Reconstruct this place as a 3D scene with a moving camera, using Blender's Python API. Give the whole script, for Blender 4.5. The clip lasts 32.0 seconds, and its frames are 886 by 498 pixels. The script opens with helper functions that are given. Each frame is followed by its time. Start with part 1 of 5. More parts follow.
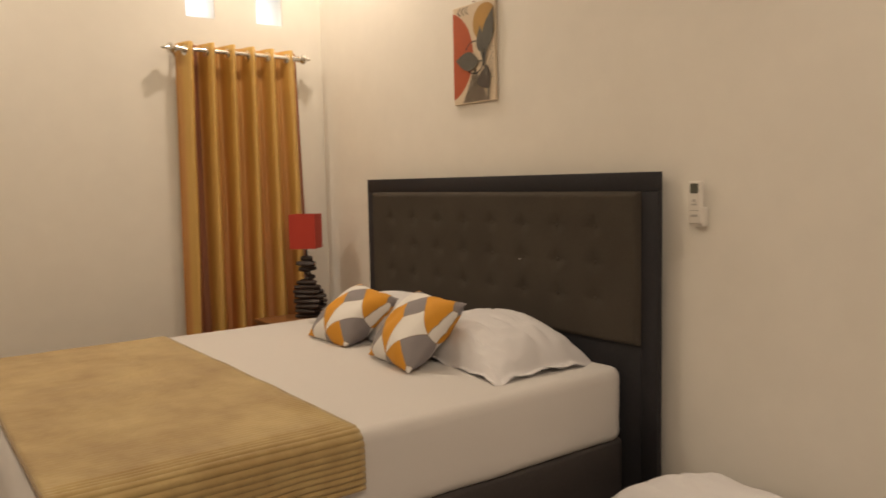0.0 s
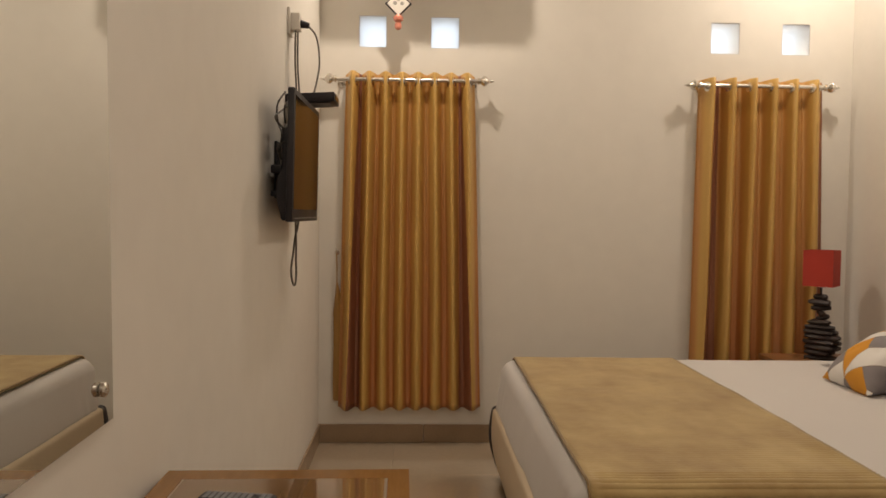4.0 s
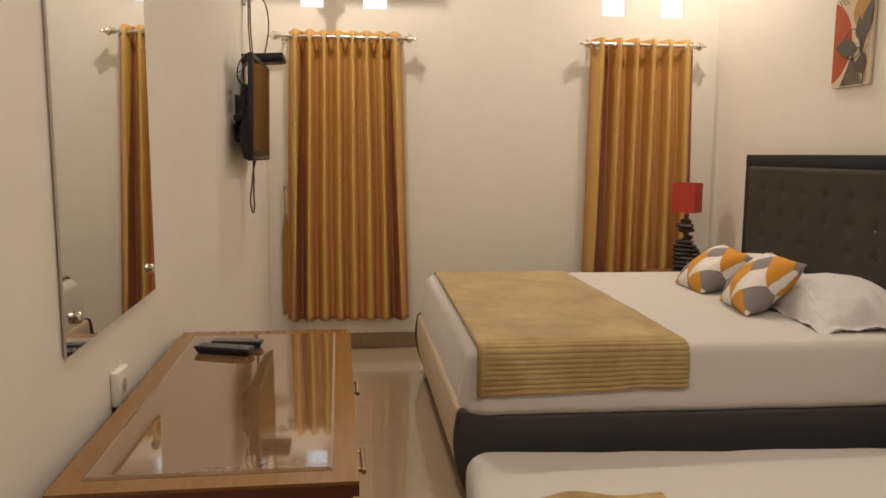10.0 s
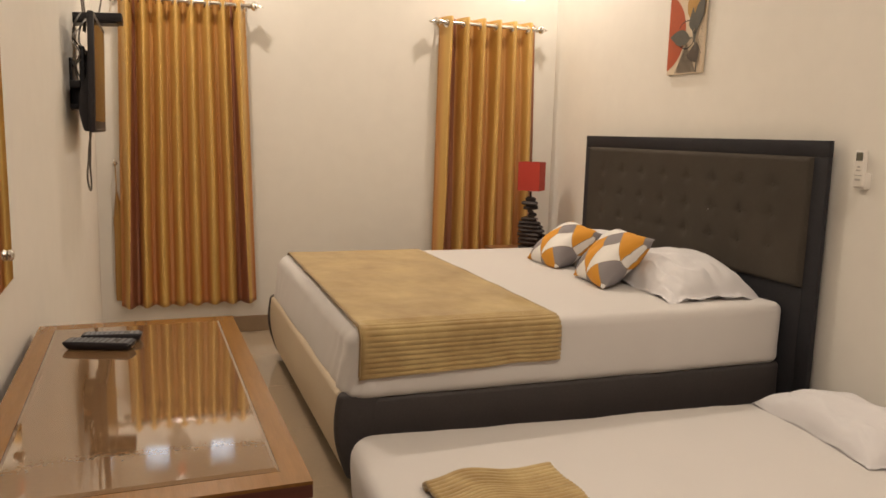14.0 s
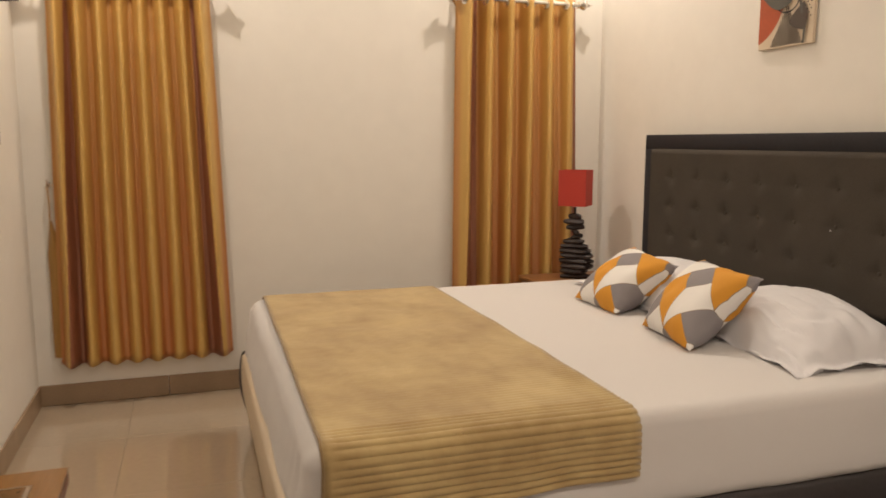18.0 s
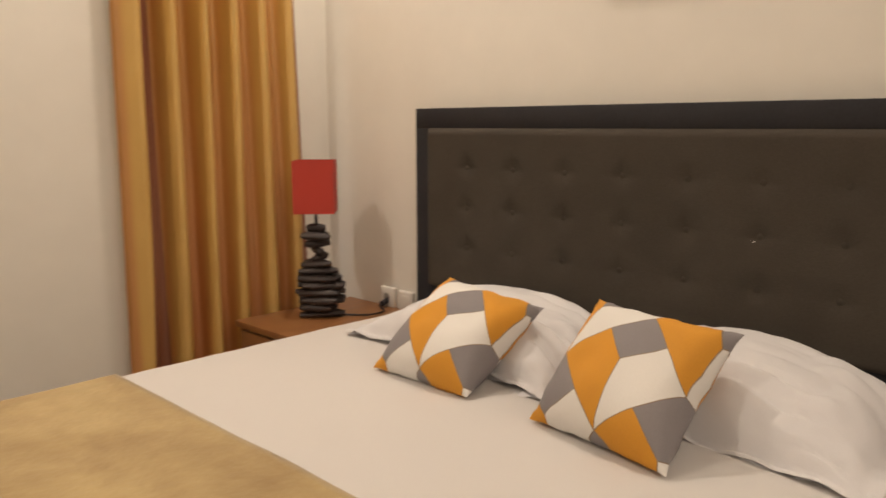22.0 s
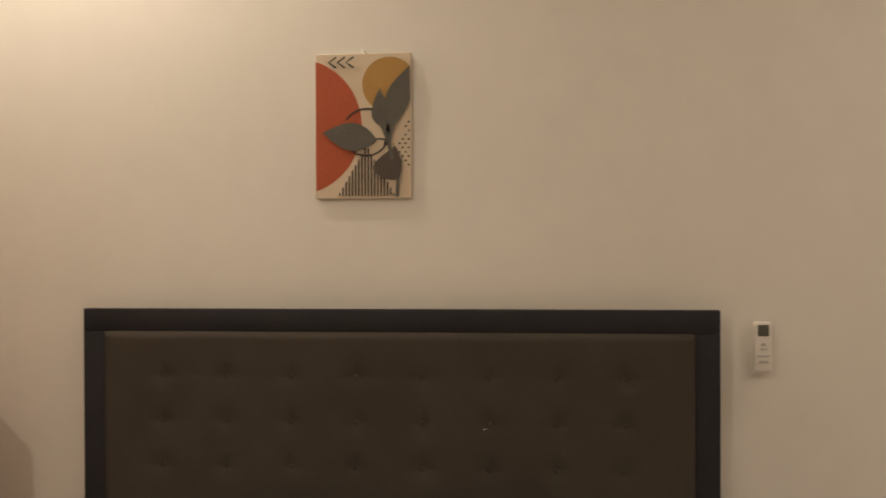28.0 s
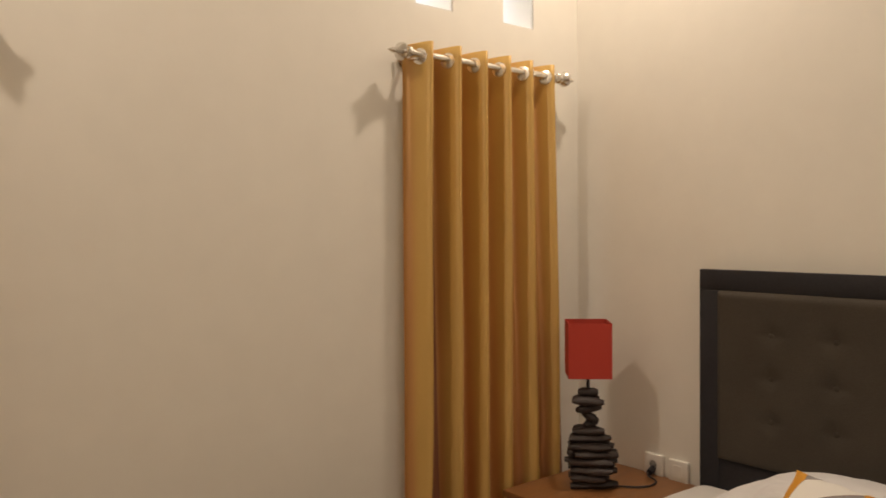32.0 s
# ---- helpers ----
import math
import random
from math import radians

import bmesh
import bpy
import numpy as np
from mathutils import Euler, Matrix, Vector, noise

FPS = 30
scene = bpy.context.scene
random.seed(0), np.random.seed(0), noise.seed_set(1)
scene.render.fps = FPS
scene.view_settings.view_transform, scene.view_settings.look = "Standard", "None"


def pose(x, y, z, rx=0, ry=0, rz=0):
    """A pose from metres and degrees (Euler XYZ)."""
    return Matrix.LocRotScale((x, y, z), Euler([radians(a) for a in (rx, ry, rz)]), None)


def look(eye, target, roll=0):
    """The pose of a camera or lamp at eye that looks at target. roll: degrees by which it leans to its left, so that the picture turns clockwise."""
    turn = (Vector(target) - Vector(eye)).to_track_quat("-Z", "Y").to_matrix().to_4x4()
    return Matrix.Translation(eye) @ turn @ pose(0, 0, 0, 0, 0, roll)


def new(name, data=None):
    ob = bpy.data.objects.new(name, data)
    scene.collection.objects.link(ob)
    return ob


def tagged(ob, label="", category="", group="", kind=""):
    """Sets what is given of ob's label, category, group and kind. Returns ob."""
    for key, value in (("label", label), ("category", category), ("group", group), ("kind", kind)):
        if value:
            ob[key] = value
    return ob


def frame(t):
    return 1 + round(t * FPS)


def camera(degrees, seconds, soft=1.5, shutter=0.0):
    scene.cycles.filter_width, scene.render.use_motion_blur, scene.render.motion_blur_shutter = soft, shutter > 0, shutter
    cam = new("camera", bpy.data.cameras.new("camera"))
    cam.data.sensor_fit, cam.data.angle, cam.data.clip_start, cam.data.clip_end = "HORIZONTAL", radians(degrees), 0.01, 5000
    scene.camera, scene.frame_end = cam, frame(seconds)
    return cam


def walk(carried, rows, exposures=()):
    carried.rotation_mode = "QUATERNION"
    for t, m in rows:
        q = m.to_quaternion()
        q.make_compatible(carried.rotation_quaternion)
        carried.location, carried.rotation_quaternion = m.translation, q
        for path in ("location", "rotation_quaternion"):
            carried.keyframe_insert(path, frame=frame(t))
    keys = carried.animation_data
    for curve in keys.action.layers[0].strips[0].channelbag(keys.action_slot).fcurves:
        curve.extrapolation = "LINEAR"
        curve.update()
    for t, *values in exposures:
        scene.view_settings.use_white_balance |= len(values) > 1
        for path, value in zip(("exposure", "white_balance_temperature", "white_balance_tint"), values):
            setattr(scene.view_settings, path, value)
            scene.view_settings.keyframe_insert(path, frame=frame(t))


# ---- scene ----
cam = camera(59.9, 32.0, soft=1.6, shutter=0.4)
PATH = [
    (0, (-0.815, -0.828, 1.32), (0.385, 0.762, 1.147), -1.2),
    (0.5, (-0.812, -0.812, 1.31), (0.234, 0.885, 1.144), -0.7),
    (1, (-0.841, -0.8, 1.306), (-0.019, 1.016, 1.149), 0.0),
    (1.5, (-0.862, -0.795, 1.306), (-0.287, 1.115, 1.16), 0.8),
    (2, (-0.895, -0.793, 1.33), (-0.458, 1.154, 1.19), 1.4),
    (2.5, (-0.925, -0.797, 1.339), (-0.581, 1.169, 1.209), 1.3),
    (3, (-0.932, -0.808, 1.335), (-0.697, 1.175, 1.222), 1.1),
    (3.5, (-0.981, -0.84, 1.33), (-0.926, 1.157, 1.239), 0.7),
    (5.5, (-1.008, -1.367, 1.324), (-0.823, 0.621, 1.216), 0.8),
    (6, (-1.023, -1.491, 1.332), (-0.827, 0.494, 1.184), 1.1),
    (6.5, (-1.073, -1.583, 1.319), (-0.846, 0.394, 1.114), 1.2),
    (7, (-1.097, -1.66, 1.318), (-0.835, 0.309, 1.083), 0.9),
    (7.5, (-1.07, -1.692, 1.323), (-0.784, 0.271, 1.072), 0.7),
    (8, (-1.008, -1.703, 1.325), (-0.721, 0.259, 1.065), 0.6),
    (8.5, (-0.96, -1.721, 1.329), (-0.686, 0.243, 1.067), 0.5),
    (9, (-0.944, -1.721, 1.328), (-0.691, 0.247, 1.072), 0.5),
    (9.5, (-0.965, -1.717, 1.329), (-0.73, 0.253, 1.077), 0.5),
    (10, (-0.995, -1.711, 1.329), (-0.761, 0.26, 1.084), 0.5),
    (10.5, (-1.064, -1.701, 1.333), (-0.679, 0.247, 1.095), 1.0),
    (11, (-1.124, -1.686, 1.327), (-0.585, 0.225, 1.085), 1.3),
    (11.5, (-1.156, -1.675, 1.331), (-0.502, 0.198, 1.077), 1.6),
    (12, (-1.178, -1.65, 1.325), (-0.443, 0.192, 1.06), 2.1),
    (12.5, (-1.191, -1.627, 1.322), (-0.443, 0.208, 1.05), 2.2),
    (13, (-1.202, -1.603, 1.32), (-0.455, 0.231, 1.038), 2.1),
    (13.5, (-1.203, -1.596, 1.322), (-0.486, 0.249, 1.032), 1.7),
    (14, (-1.208, -1.594, 1.322), (-0.513, 0.259, 1.028), 1.6),
    (14.5, (-1.209, -1.588, 1.322), (-0.541, 0.273, 1.019), 1.5),
    (15, (-1.2, -1.569, 1.314), (-0.634, 0.323, 1.0), 1.1),
    (15.5, (-1.144, -1.496, 1.312), (-0.809, 0.449, 0.988), 0.5),
    (17.5, (-0.908, -0.81, 1.3), (-0.348, 1.091, 1.03), -0.1),
    (18, (-0.791, -0.622, 1.307), (-0.175, 1.26, 1.03), 0.1),
    (18.5, (-0.729, -0.421, 1.315), (0.015, 1.414, 1.035), 0.5),
    (19, (-0.653, -0.24, 1.295), (0.115, 1.585, 1.017), 0.4),
    (19.5, (-0.587, -0.066, 1.293), (0.189, 1.756, 1.01), 0.6),
    (20, (-0.588, 0.125, 1.298), (0.286, 1.901, 1.007), -0.2),
    (20.5, (-0.575, 0.295, 1.304), (0.459, 1.98, 1.004), -0.8),
    (21, (-0.537, 0.449, 1.307), (0.504, 2.129, 0.997), -1.0),
    (21.5, (-0.499, 0.607, 1.286), (0.618, 2.237, 0.978), -0.5),
    (22, (-0.533, 0.804, 1.284), (0.888, 2.175, 0.965), -0.1),
    (22.5, (-0.529, 0.958, 1.29), (1.016, 2.183, 0.954), -0.7),
    (23, (-0.488, 1.083, 1.287), (1.152, 2.175, 0.941), -0.2),
    (23.5, (-0.492, 1.189, 1.282), (1.352, 1.881, 0.936), 0.2),
    (24, (-0.558, 1.286, 1.315), (1.387, 1.553, 0.931), -0.9),
    (24.5, (-0.668, 1.327, 1.31), (1.291, 1.466, 0.933), -0.6),
    (25, (-0.763, 1.376, 1.389), (1.195, 1.414, 0.982), 0.4),
    (25.5, (-0.82, 1.44, 1.429), (1.148, 1.473, 1.079), 0.1),
    (27.5, (-0.882, 1.525, 1.548), (1.116, 1.603, 1.543), -0.3),
    (28, (-0.883, 1.522, 1.541), (1.111, 1.68, 1.528), -0.2),
    (28.5, (-0.882, 1.547, 1.508), (1.078, 1.946, 1.513), -0.2),
    (29, (-0.884, 1.547, 1.534), (1.013, 2.182, 1.524), -0.5),
    (29.5, (-0.867, 1.508, 1.536), (0.93, 2.385, 1.515), -0.7),
    (30, (-0.864, 1.448, 1.524), (0.827, 2.515, 1.498), -0.6),
    (30.5, (-0.882, 1.399, 1.517), (0.7, 2.623, 1.476), -0.5),
    (31, (-0.916, 1.377, 1.511), (0.547, 2.741, 1.456), -0.5),
    (31.5, (-0.93, 1.358, 1.499), (0.44, 2.814, 1.448), -0.6),
    (32, (-0.922, 1.346, 1.485), (0.341, 2.896, 1.435), -0.5),
]
walk(cam, [(t, look(eye, target, roll)) for t, eye, target, roll in PATH], exposures=[(0, 0.20, 6900, 10), (1, 0.21, 6700, 10), (2, 0.09, 6500, 10), (3, -0.11, 6500, 10), (3.5, -0.10, 6500, 10), (5.5, 0.02, 6500, 10), (6, 0.04, 6650, 10), (7, 0.48, 6600, 10), (8, 0.50, 6450, 10), (9, 0.37, 6450, 10), (10, 0.30, 6450, 10), (11, 0.38, 6450, 10), (13, 0.56, 6400, 10), (14, 0.55, 6400, 10), (15, 0.64, 6400, 10), (17.5, 0.60, 6300, 10), (19, 0.50, 6280, 10), (21, 0.50, 6400, 10), (22, 0.52, 6400, 10), (23, 0.60, 6450, 10), (24, 0.70, 6500, 10), (25.5, 0.66, 6500, 10), (27.5, -0.06, 6600, 10), (28, -0.06, 6600, 10), (30, 0.04, 6550, 10), (32, -0.03, 6750, 10)])
# ---------------------------------------------------------------- light
world = bpy.data.worlds.new("sky")
scene.world = world
world.use_nodes = True
wb = world.node_tree.nodes["Background"]
wb.inputs["Color"].default_value = (0.86, 0.93, 1.0, 1)
wb.inputs["Strength"].default_value = 1.5

# room in metres: floor at z 0
XL, XR = -1.540, 1.506        # side walls
YW, YB = 3.445, -1.95        # window wall, door wall
YB2 = -2.45                 # the entrance niche reaches further back
FZ = 0.014                  # top of the floor tiles
ZC = 3.25                   # ceiling
WARM = (1.0, 0.843, 0.684)
LAMPS = [(-1.02, 2.86, 16.6), (1.12, 2.86, 16.4), (-0.90, -0.95, 15.5), (0.85, -0.95, 15.5)]
for lx, ly, watts in LAMPS:
    la = bpy.data.lights.new("downlight_lamp", "AREA")
    la.shape, la.size, la.energy, la.color = "DISK", 0.08, watts, WARM
    new("downlight_lamp", la).matrix_world = pose(lx, ly, ZC - 0.012)


# ---------------------------------------------------------------- materials
def material(name, col, rough=0.6, metal=0.0, vary=0.08, scale=6.0, fine=120.0, bump=0.0, bump_scale=200.0, spec=0.5,
             sheen=0.0, stretch=(1, 1, 1), col2=None, coat=0.0, big=0.5):
    """Base colour varied at two scales, with fine relief."""
    m = bpy.data.materials.new(name)
    m.use_nodes = True
    nt = m.node_tree
    p = nt.nodes["Principled BSDF"]
    co = nt.nodes.new("ShaderNodeTexCoord")
    mp = nt.nodes.new("ShaderNodeMapping")
    mp.inputs["Scale"].default_value = stretch
    nt.links.new(co.outputs["Object"], mp.inputs["Vector"])
    n1 = nt.nodes.new("ShaderNodeTexNoise")
    n1.inputs["Scale"].default_value, n1.inputs["Detail"].default_value = scale, 5
    n2 = nt.nodes.new("ShaderNodeTexNoise")
    n2.inputs["Scale"].default_value, n2.inputs["Detail"].default_value = fine, 3
    for n in (n1, n2):
        nt.links.new(mp.outputs["Vector"], n.inputs["Vector"])
    mixf = nt.nodes.new("ShaderNodeMix")
    mixf.inputs[0].default_value = 1 - big
    nt.links.new(n1.outputs["Fac"], mixf.inputs[2])
    nt.links.new(n2.outputs["Fac"], mixf.inputs[3])
    ramp = nt.nodes.new("ShaderNodeValToRGB")
    c2 = col2 or tuple(min(1, c * (1 + vary)) for c in col)
    c1 = tuple(c * (1 - vary) for c in col) if col2 is None else col
    ramp.color_ramp.elements[0].position, ramp.color_ramp.elements[1].position = 0.32, 0.68
    ramp.color_ramp.elements[0].color, ramp.color_ramp.elements[1].color = (*c1, 1), (*c2, 1)
    nt.links.new(mixf.outputs[0], ramp.inputs["Fac"])
    nt.links.new(ramp.outputs["Color"], p.inputs["Base Color"])
    rr = nt.nodes.new("ShaderNodeMapRange")
    rr.inputs["To Min"].default_value, rr.inputs["To Max"].default_value = max(0.02, rough * 0.88), min(1, rough * 1.12)
    nt.links.new(n1.outputs["Fac"], rr.inputs["Value"])
    nt.links.new(rr.outputs["Result"], p.inputs["Roughness"])
    p.inputs["Metallic"].default_value = metal
    p.inputs["Specular IOR Level"].default_value = spec
    p.inputs["Sheen Weight"].default_value = sheen
    p.inputs["Coat Weight"].default_value = coat
    if bump:
        nb = nt.nodes.new("ShaderNodeTexNoise")
        nb.inputs["Scale"].default_value, nb.inputs["Detail"].default_value = bump_scale, 4
        nt.links.new(mp.outputs["Vector"], nb.inputs["Vector"])
        b = nt.nodes.new("ShaderNodeBump")
        b.inputs["Strength"].default_value, b.inputs["Distance"].default_value = bump, 0.004
        nt.links.new(nb.outputs["Fac"], b.inputs["Height"])
        nt.links.new(b.outputs["Normal"], p.inputs["Normal"])
    return m


PAINT = material("wall_paint", (0.80, 0.77, 0.71), 0.55, vary=0.026, scale=1.3, fine=9, bump=0.10, bump_scale=15, spec=0.3)
CEIL = material("ceiling_paint", (0.82, 0.80, 0.76), 0.7, vary=0.02, scale=2)
TILE = material("floor_tile", (0.40, 0.32, 0.232), 0.06, vary=0.05, scale=3.5, fine=40, spec=0.7, coat=0.7, bump=0.012, bump_scale=6)
GROUT = material("grout", (0.36, 0.295, 0.22), 0.9, vary=0.1)
SKIRT = material("skirting_tile", (0.33, 0.235, 0.15), 0.25, vary=0.10, scale=9)
LINEN = material("white_sheet", (0.632, 0.607, 0.588), 0.85, vary=0.02, scale=4, fine=300, bump=0.12, bump_scale=9, sheen=0.15)
COTTON = material("pillow_cotton", (0.675, 0.662, 0.675), 0.85, vary=0.02, scale=6, fine=300, bump=0.25, bump_scale=14, sheen=0.15)
RUNNER = material("ochre_plush", (0.302, 0.195, 0.073), 0.92, scale=3.6, fine=14, bump=0.45, bump_scale=60, sheen=0.3,
                  col2=(0.505, 0.380, 0.172), stretch=(1, 1, 1), big=0.66)
RUNEDGE = material("ochre_binding", (0.25, 0.160, 0.062), 0.9, vary=0.1, sheen=0.3)
HBFRAME = material("black_brown_leather", (0.029, 0.0285, 0.033), 0.6, vary=0.15, scale=12, bump=0.2, bump_scale=240, spec=0.2)
BASELEATHER = material("base_leather", (0.056, 0.049, 0.049), 0.6, vary=0.12, scale=8, bump=0.2, bump_scale=240, spec=0.35)
HBPAD = material("dark_brown_velour", (0.069, 0.059, 0.0485), 0.95, vary=0.14, scale=5, fine=220, bump=0.3, bump_scale=300, spec=0.12)
CREAM = material("cream_leather", (0.62, 0.52, 0.38), 0.5, vary=0.05, scale=5, bump=0.12, bump_scale=180)
GOLD = material("gold_curtain", (0.335, 0.175, 0.032), 0.46, vary=0.12, scale=4, fine=90, bump=0.08, bump_scale=260,
                stretch=(6, 6, 0.6), sheen=0.35)
CHROME = material("brushed_steel", (0.72, 0.69, 0.64), 0.22, metal=1.0, vary=0.05)
BRASS = material("dull_brass", (0.42, 0.31, 0.17), 0.38, metal=1.0, vary=0.08)
WOODTOP = material("honey_wood", (0.205, 0.098, 0.028), 0.18, scale=5, fine=30, spec=0.4, col2=(0.265, 0.132, 0.040), stretch=(14, 1.0, 14), big=0.6, bump=0.06, bump_scale=40)
WOODRED = material("red_brown_wood", (0.092, 0.030, 0.022), 0.30, scale=4, fine=30, col2=(0.150, 0.052, 0.036), stretch=(1.0, 12, 12), big=0.6)
WOODNS = material("teak_wood", (0.185, 0.078, 0.026), 0.4, scale=5, fine=30, col2=(0.285, 0.128, 0.046), stretch=(1.2, 12, 12), big=0.6)
DOORWOOD = material("door_wood", (0.16, 0.060, 0.026), 0.42, scale=3, fine=26, col2=(0.235, 0.098, 0.045), stretch=(9, 9, 0.7), big=0.6)
DRIFT = material("dark_driftwood", (0.020, 0.013, 0.012), 0.5, scale=10, fine=60, col2=(0.044, 0.029, 0.026), stretch=(1, 1, 6), bump=0.4, bump_scale=60)
RED = material("red_shade", (0.46, 0.040, 0.023), 0.7, vary=0.05, scale=8, fine=220, bump=0.12, bump_scale=400)
BLACK = material("black_plastic", (0.023, 0.021, 0.025), 0.45, vary=0.2, scale=8, spec=0.3)
SCREEN = material("screen_glass", (0.006, 0.006, 0.007), 0.12, vary=0.1, spec=0.22)
WHITEP = material("white_plastic", (0.74, 0.71, 0.66), 0.35, vary=0.03, scale=10)
GREYP = material("grey_plastic", (0.30, 0.29, 0.27), 0.5, vary=0.05)
BUTTONP = material("button_plastic", (0.48, 0.46, 0.43), 0.5, vary=0.05)
LCD = material("lcd_grey", (0.10, 0.105, 0.085), 0.2, vary=0.1)
KEYCAP = material("key_rubber", (0.20, 0.205, 0.22), 0.6, vary=0.1)
ORANGE = material("orange_cloth", (0.63, 0.285, 0.026), 0.85, vary=0.05, scale=10, fine=300, bump=0.2, bump_scale=320)
GREYC = material("grey_cloth", (0.245, 0.225, 0.235), 0.85, vary=0.05, scale=10, fine=300, bump=0.2, bump_scale=320)
WHITEC = material("white_cloth", (0.75, 0.73, 0.70), 0.85, vary=0.03, scale=10, fine=300, bump=0.2, bump_scale=320)
SEAM = material("seam_brown", (0.27, 0.19, 0.12), 0.9)
CANVAS = material("art_canvas", (0.66, 0.55, 0.41), 0.7, vary=0.04, scale=12, fine=250, bump=0.1, bump_scale=400)
A_RED = material("art_rust", (0.42, 0.085, 0.03), 0.7, vary=0.12, scale=14)
A_GOLD = material("art_ochre", (0.44, 0.25, 0.07), 0.7, vary=0.1, scale=14)
A_LEAF = material("art_leaf", (0.105, 0.10, 0.084), 0.7, vary=0.2, scale=20)
A_DARK = material("art_ink", (0.035, 0.028, 0.025), 0.7)
A_BROWN = material("art_brown_grey", (0.085, 0.066, 0.052), 0.7, vary=0.1, scale=20)
CABLE = material("cable_grey", (0.10, 0.085, 0.07), 0.5)
WHITEW = material("white_frame", (0.72, 0.71, 0.70), 0.4, vary=0.03)
REDGLASS = material("red_bead", (0.72, 0.27, 0.19), 0.2)


def glass_material(name, tint, rough=0.0):
    m = bpy.data.materials.new(name)
    m.use_nodes = True
    p = m.node_tree.nodes["Principled BSDF"]
    p.inputs["Base Color"].default_value = (*tint, 1)
    p.inputs["Roughness"].default_value = rough
    p.inputs["Transmission Weight"].default_value = 1.0
    p.inputs["IOR"].default_value = 1.45
    return m


FROST = glass_material("frosted_glass", (0.95, 0.97, 1.0), 0.55)
GLASS = glass_material("window_glass", (0.96, 0.98, 1.0), 0.02)
MIRROR = bpy.data.materials.new("mirror_silver")
MIRROR.use_nodes = True
mp_ = MIRROR.node_tree.nodes["Principled BSDF"]
mp_.inputs["Base Color"].default_value = (0.77, 0.775, 0.75, 1)
mp_.inputs["Metallic"].default_value, mp_.inputs["Roughness"].default_value = 1.0, 0.01
# the desk's glass lies on brown board: a dark glossy sheet
DESKGLASS = material("desk_glass", (0.19, 0.11, 0.052), 0.045, vary=0.05, scale=3, spec=0.75, coat=0.75)
GLOW = bpy.data.materials.new("lamp_diffuser")
GLOW.use_nodes = True
gp = GLOW.node_tree.nodes["Principled BSDF"]
gp.inputs["Emission Color"].default_value, gp.inputs["Emission Strength"].default_value = (*WARM, 1), 3.0


# ---------------------------------------------------------------- mesh helpers
def box(bm, x0, x1, y0, y1, z0, z1, m=None, mi=0):
    vs = [bm.verts.new((x, y, z)) for x in (x0, x1) for y in (y0, y1) for z in (z0, z1)]
    fs = [(0, 1, 3, 2), (4, 6, 7, 5), (0, 4, 5, 1), (2, 3, 7, 6), (0, 2, 6, 4), (1, 5, 7, 3)]
    made = [bm.faces.new([vs[i] for i in f]) for f in fs]
    for f in made:
        f.material_index = mi
    if m is not None:
        bmesh.ops.transform(bm, matrix=m, verts=vs)
    return vs


def rbox(bm, x0, x1, y0, y1, z0, z1, r=0.005, seg=2, m=None):
    """A box with rounded edges."""
    t = bmesh.new()
    box(t, x0, x1, y0, y1, z0, z1)
    bmesh.ops.bevel(t, geom=t.edges[:], offset=r, segments=seg, profile=0.5, affect="EDGES")
    if m is not None:
        bmesh.ops.transform(t, matrix=m, verts=t.verts[:])
    join(bm, t)


def join(bm, t):
    me = bpy.data.meshes.new("tmp")
    t.to_mesh(me)
    t.free()
    bm.from_mesh(me)
    bpy.data.meshes.remove(me)


def cyl(bm, a, b, r, r2=None, seg=16, caps=True):
    """A cylinder or cone between two points."""
    a, b = Vector(a), Vector(b)
    d = b - a
    q = d.to_track_quat("Z", "Y").to_matrix().to_4x4()
    bmesh.ops.create_cone(bm, cap_ends=caps, segments=seg, radius1=r, radius2=r if r2 is None else r2, depth=d.length,
                          matrix=Matrix.Translation((a + b) / 2) @ q)


def lathe(bm, prof, m=None, seg=24):
    """Turns a list of (radius, height) about z."""
    rings = []
    for r, z in prof:
        rings.append([bm.verts.new((r * math.cos(2 * math.pi * i / seg), r * math.sin(2 * math.pi * i / seg), z)) for i in range(seg)])
    for a, b in zip(rings, rings[1:]):
        for i in range(seg):
            bm.faces.new((a[i], a[(i + 1) % seg], b[(i + 1) % seg], b[i]))
    bm.faces.new(rings[0][::-1])
    bm.faces.new(rings[-1])
    if m is not None:
        bmesh.ops.transform(bm, matrix=m, verts=[v for ring in rings for v in ring])


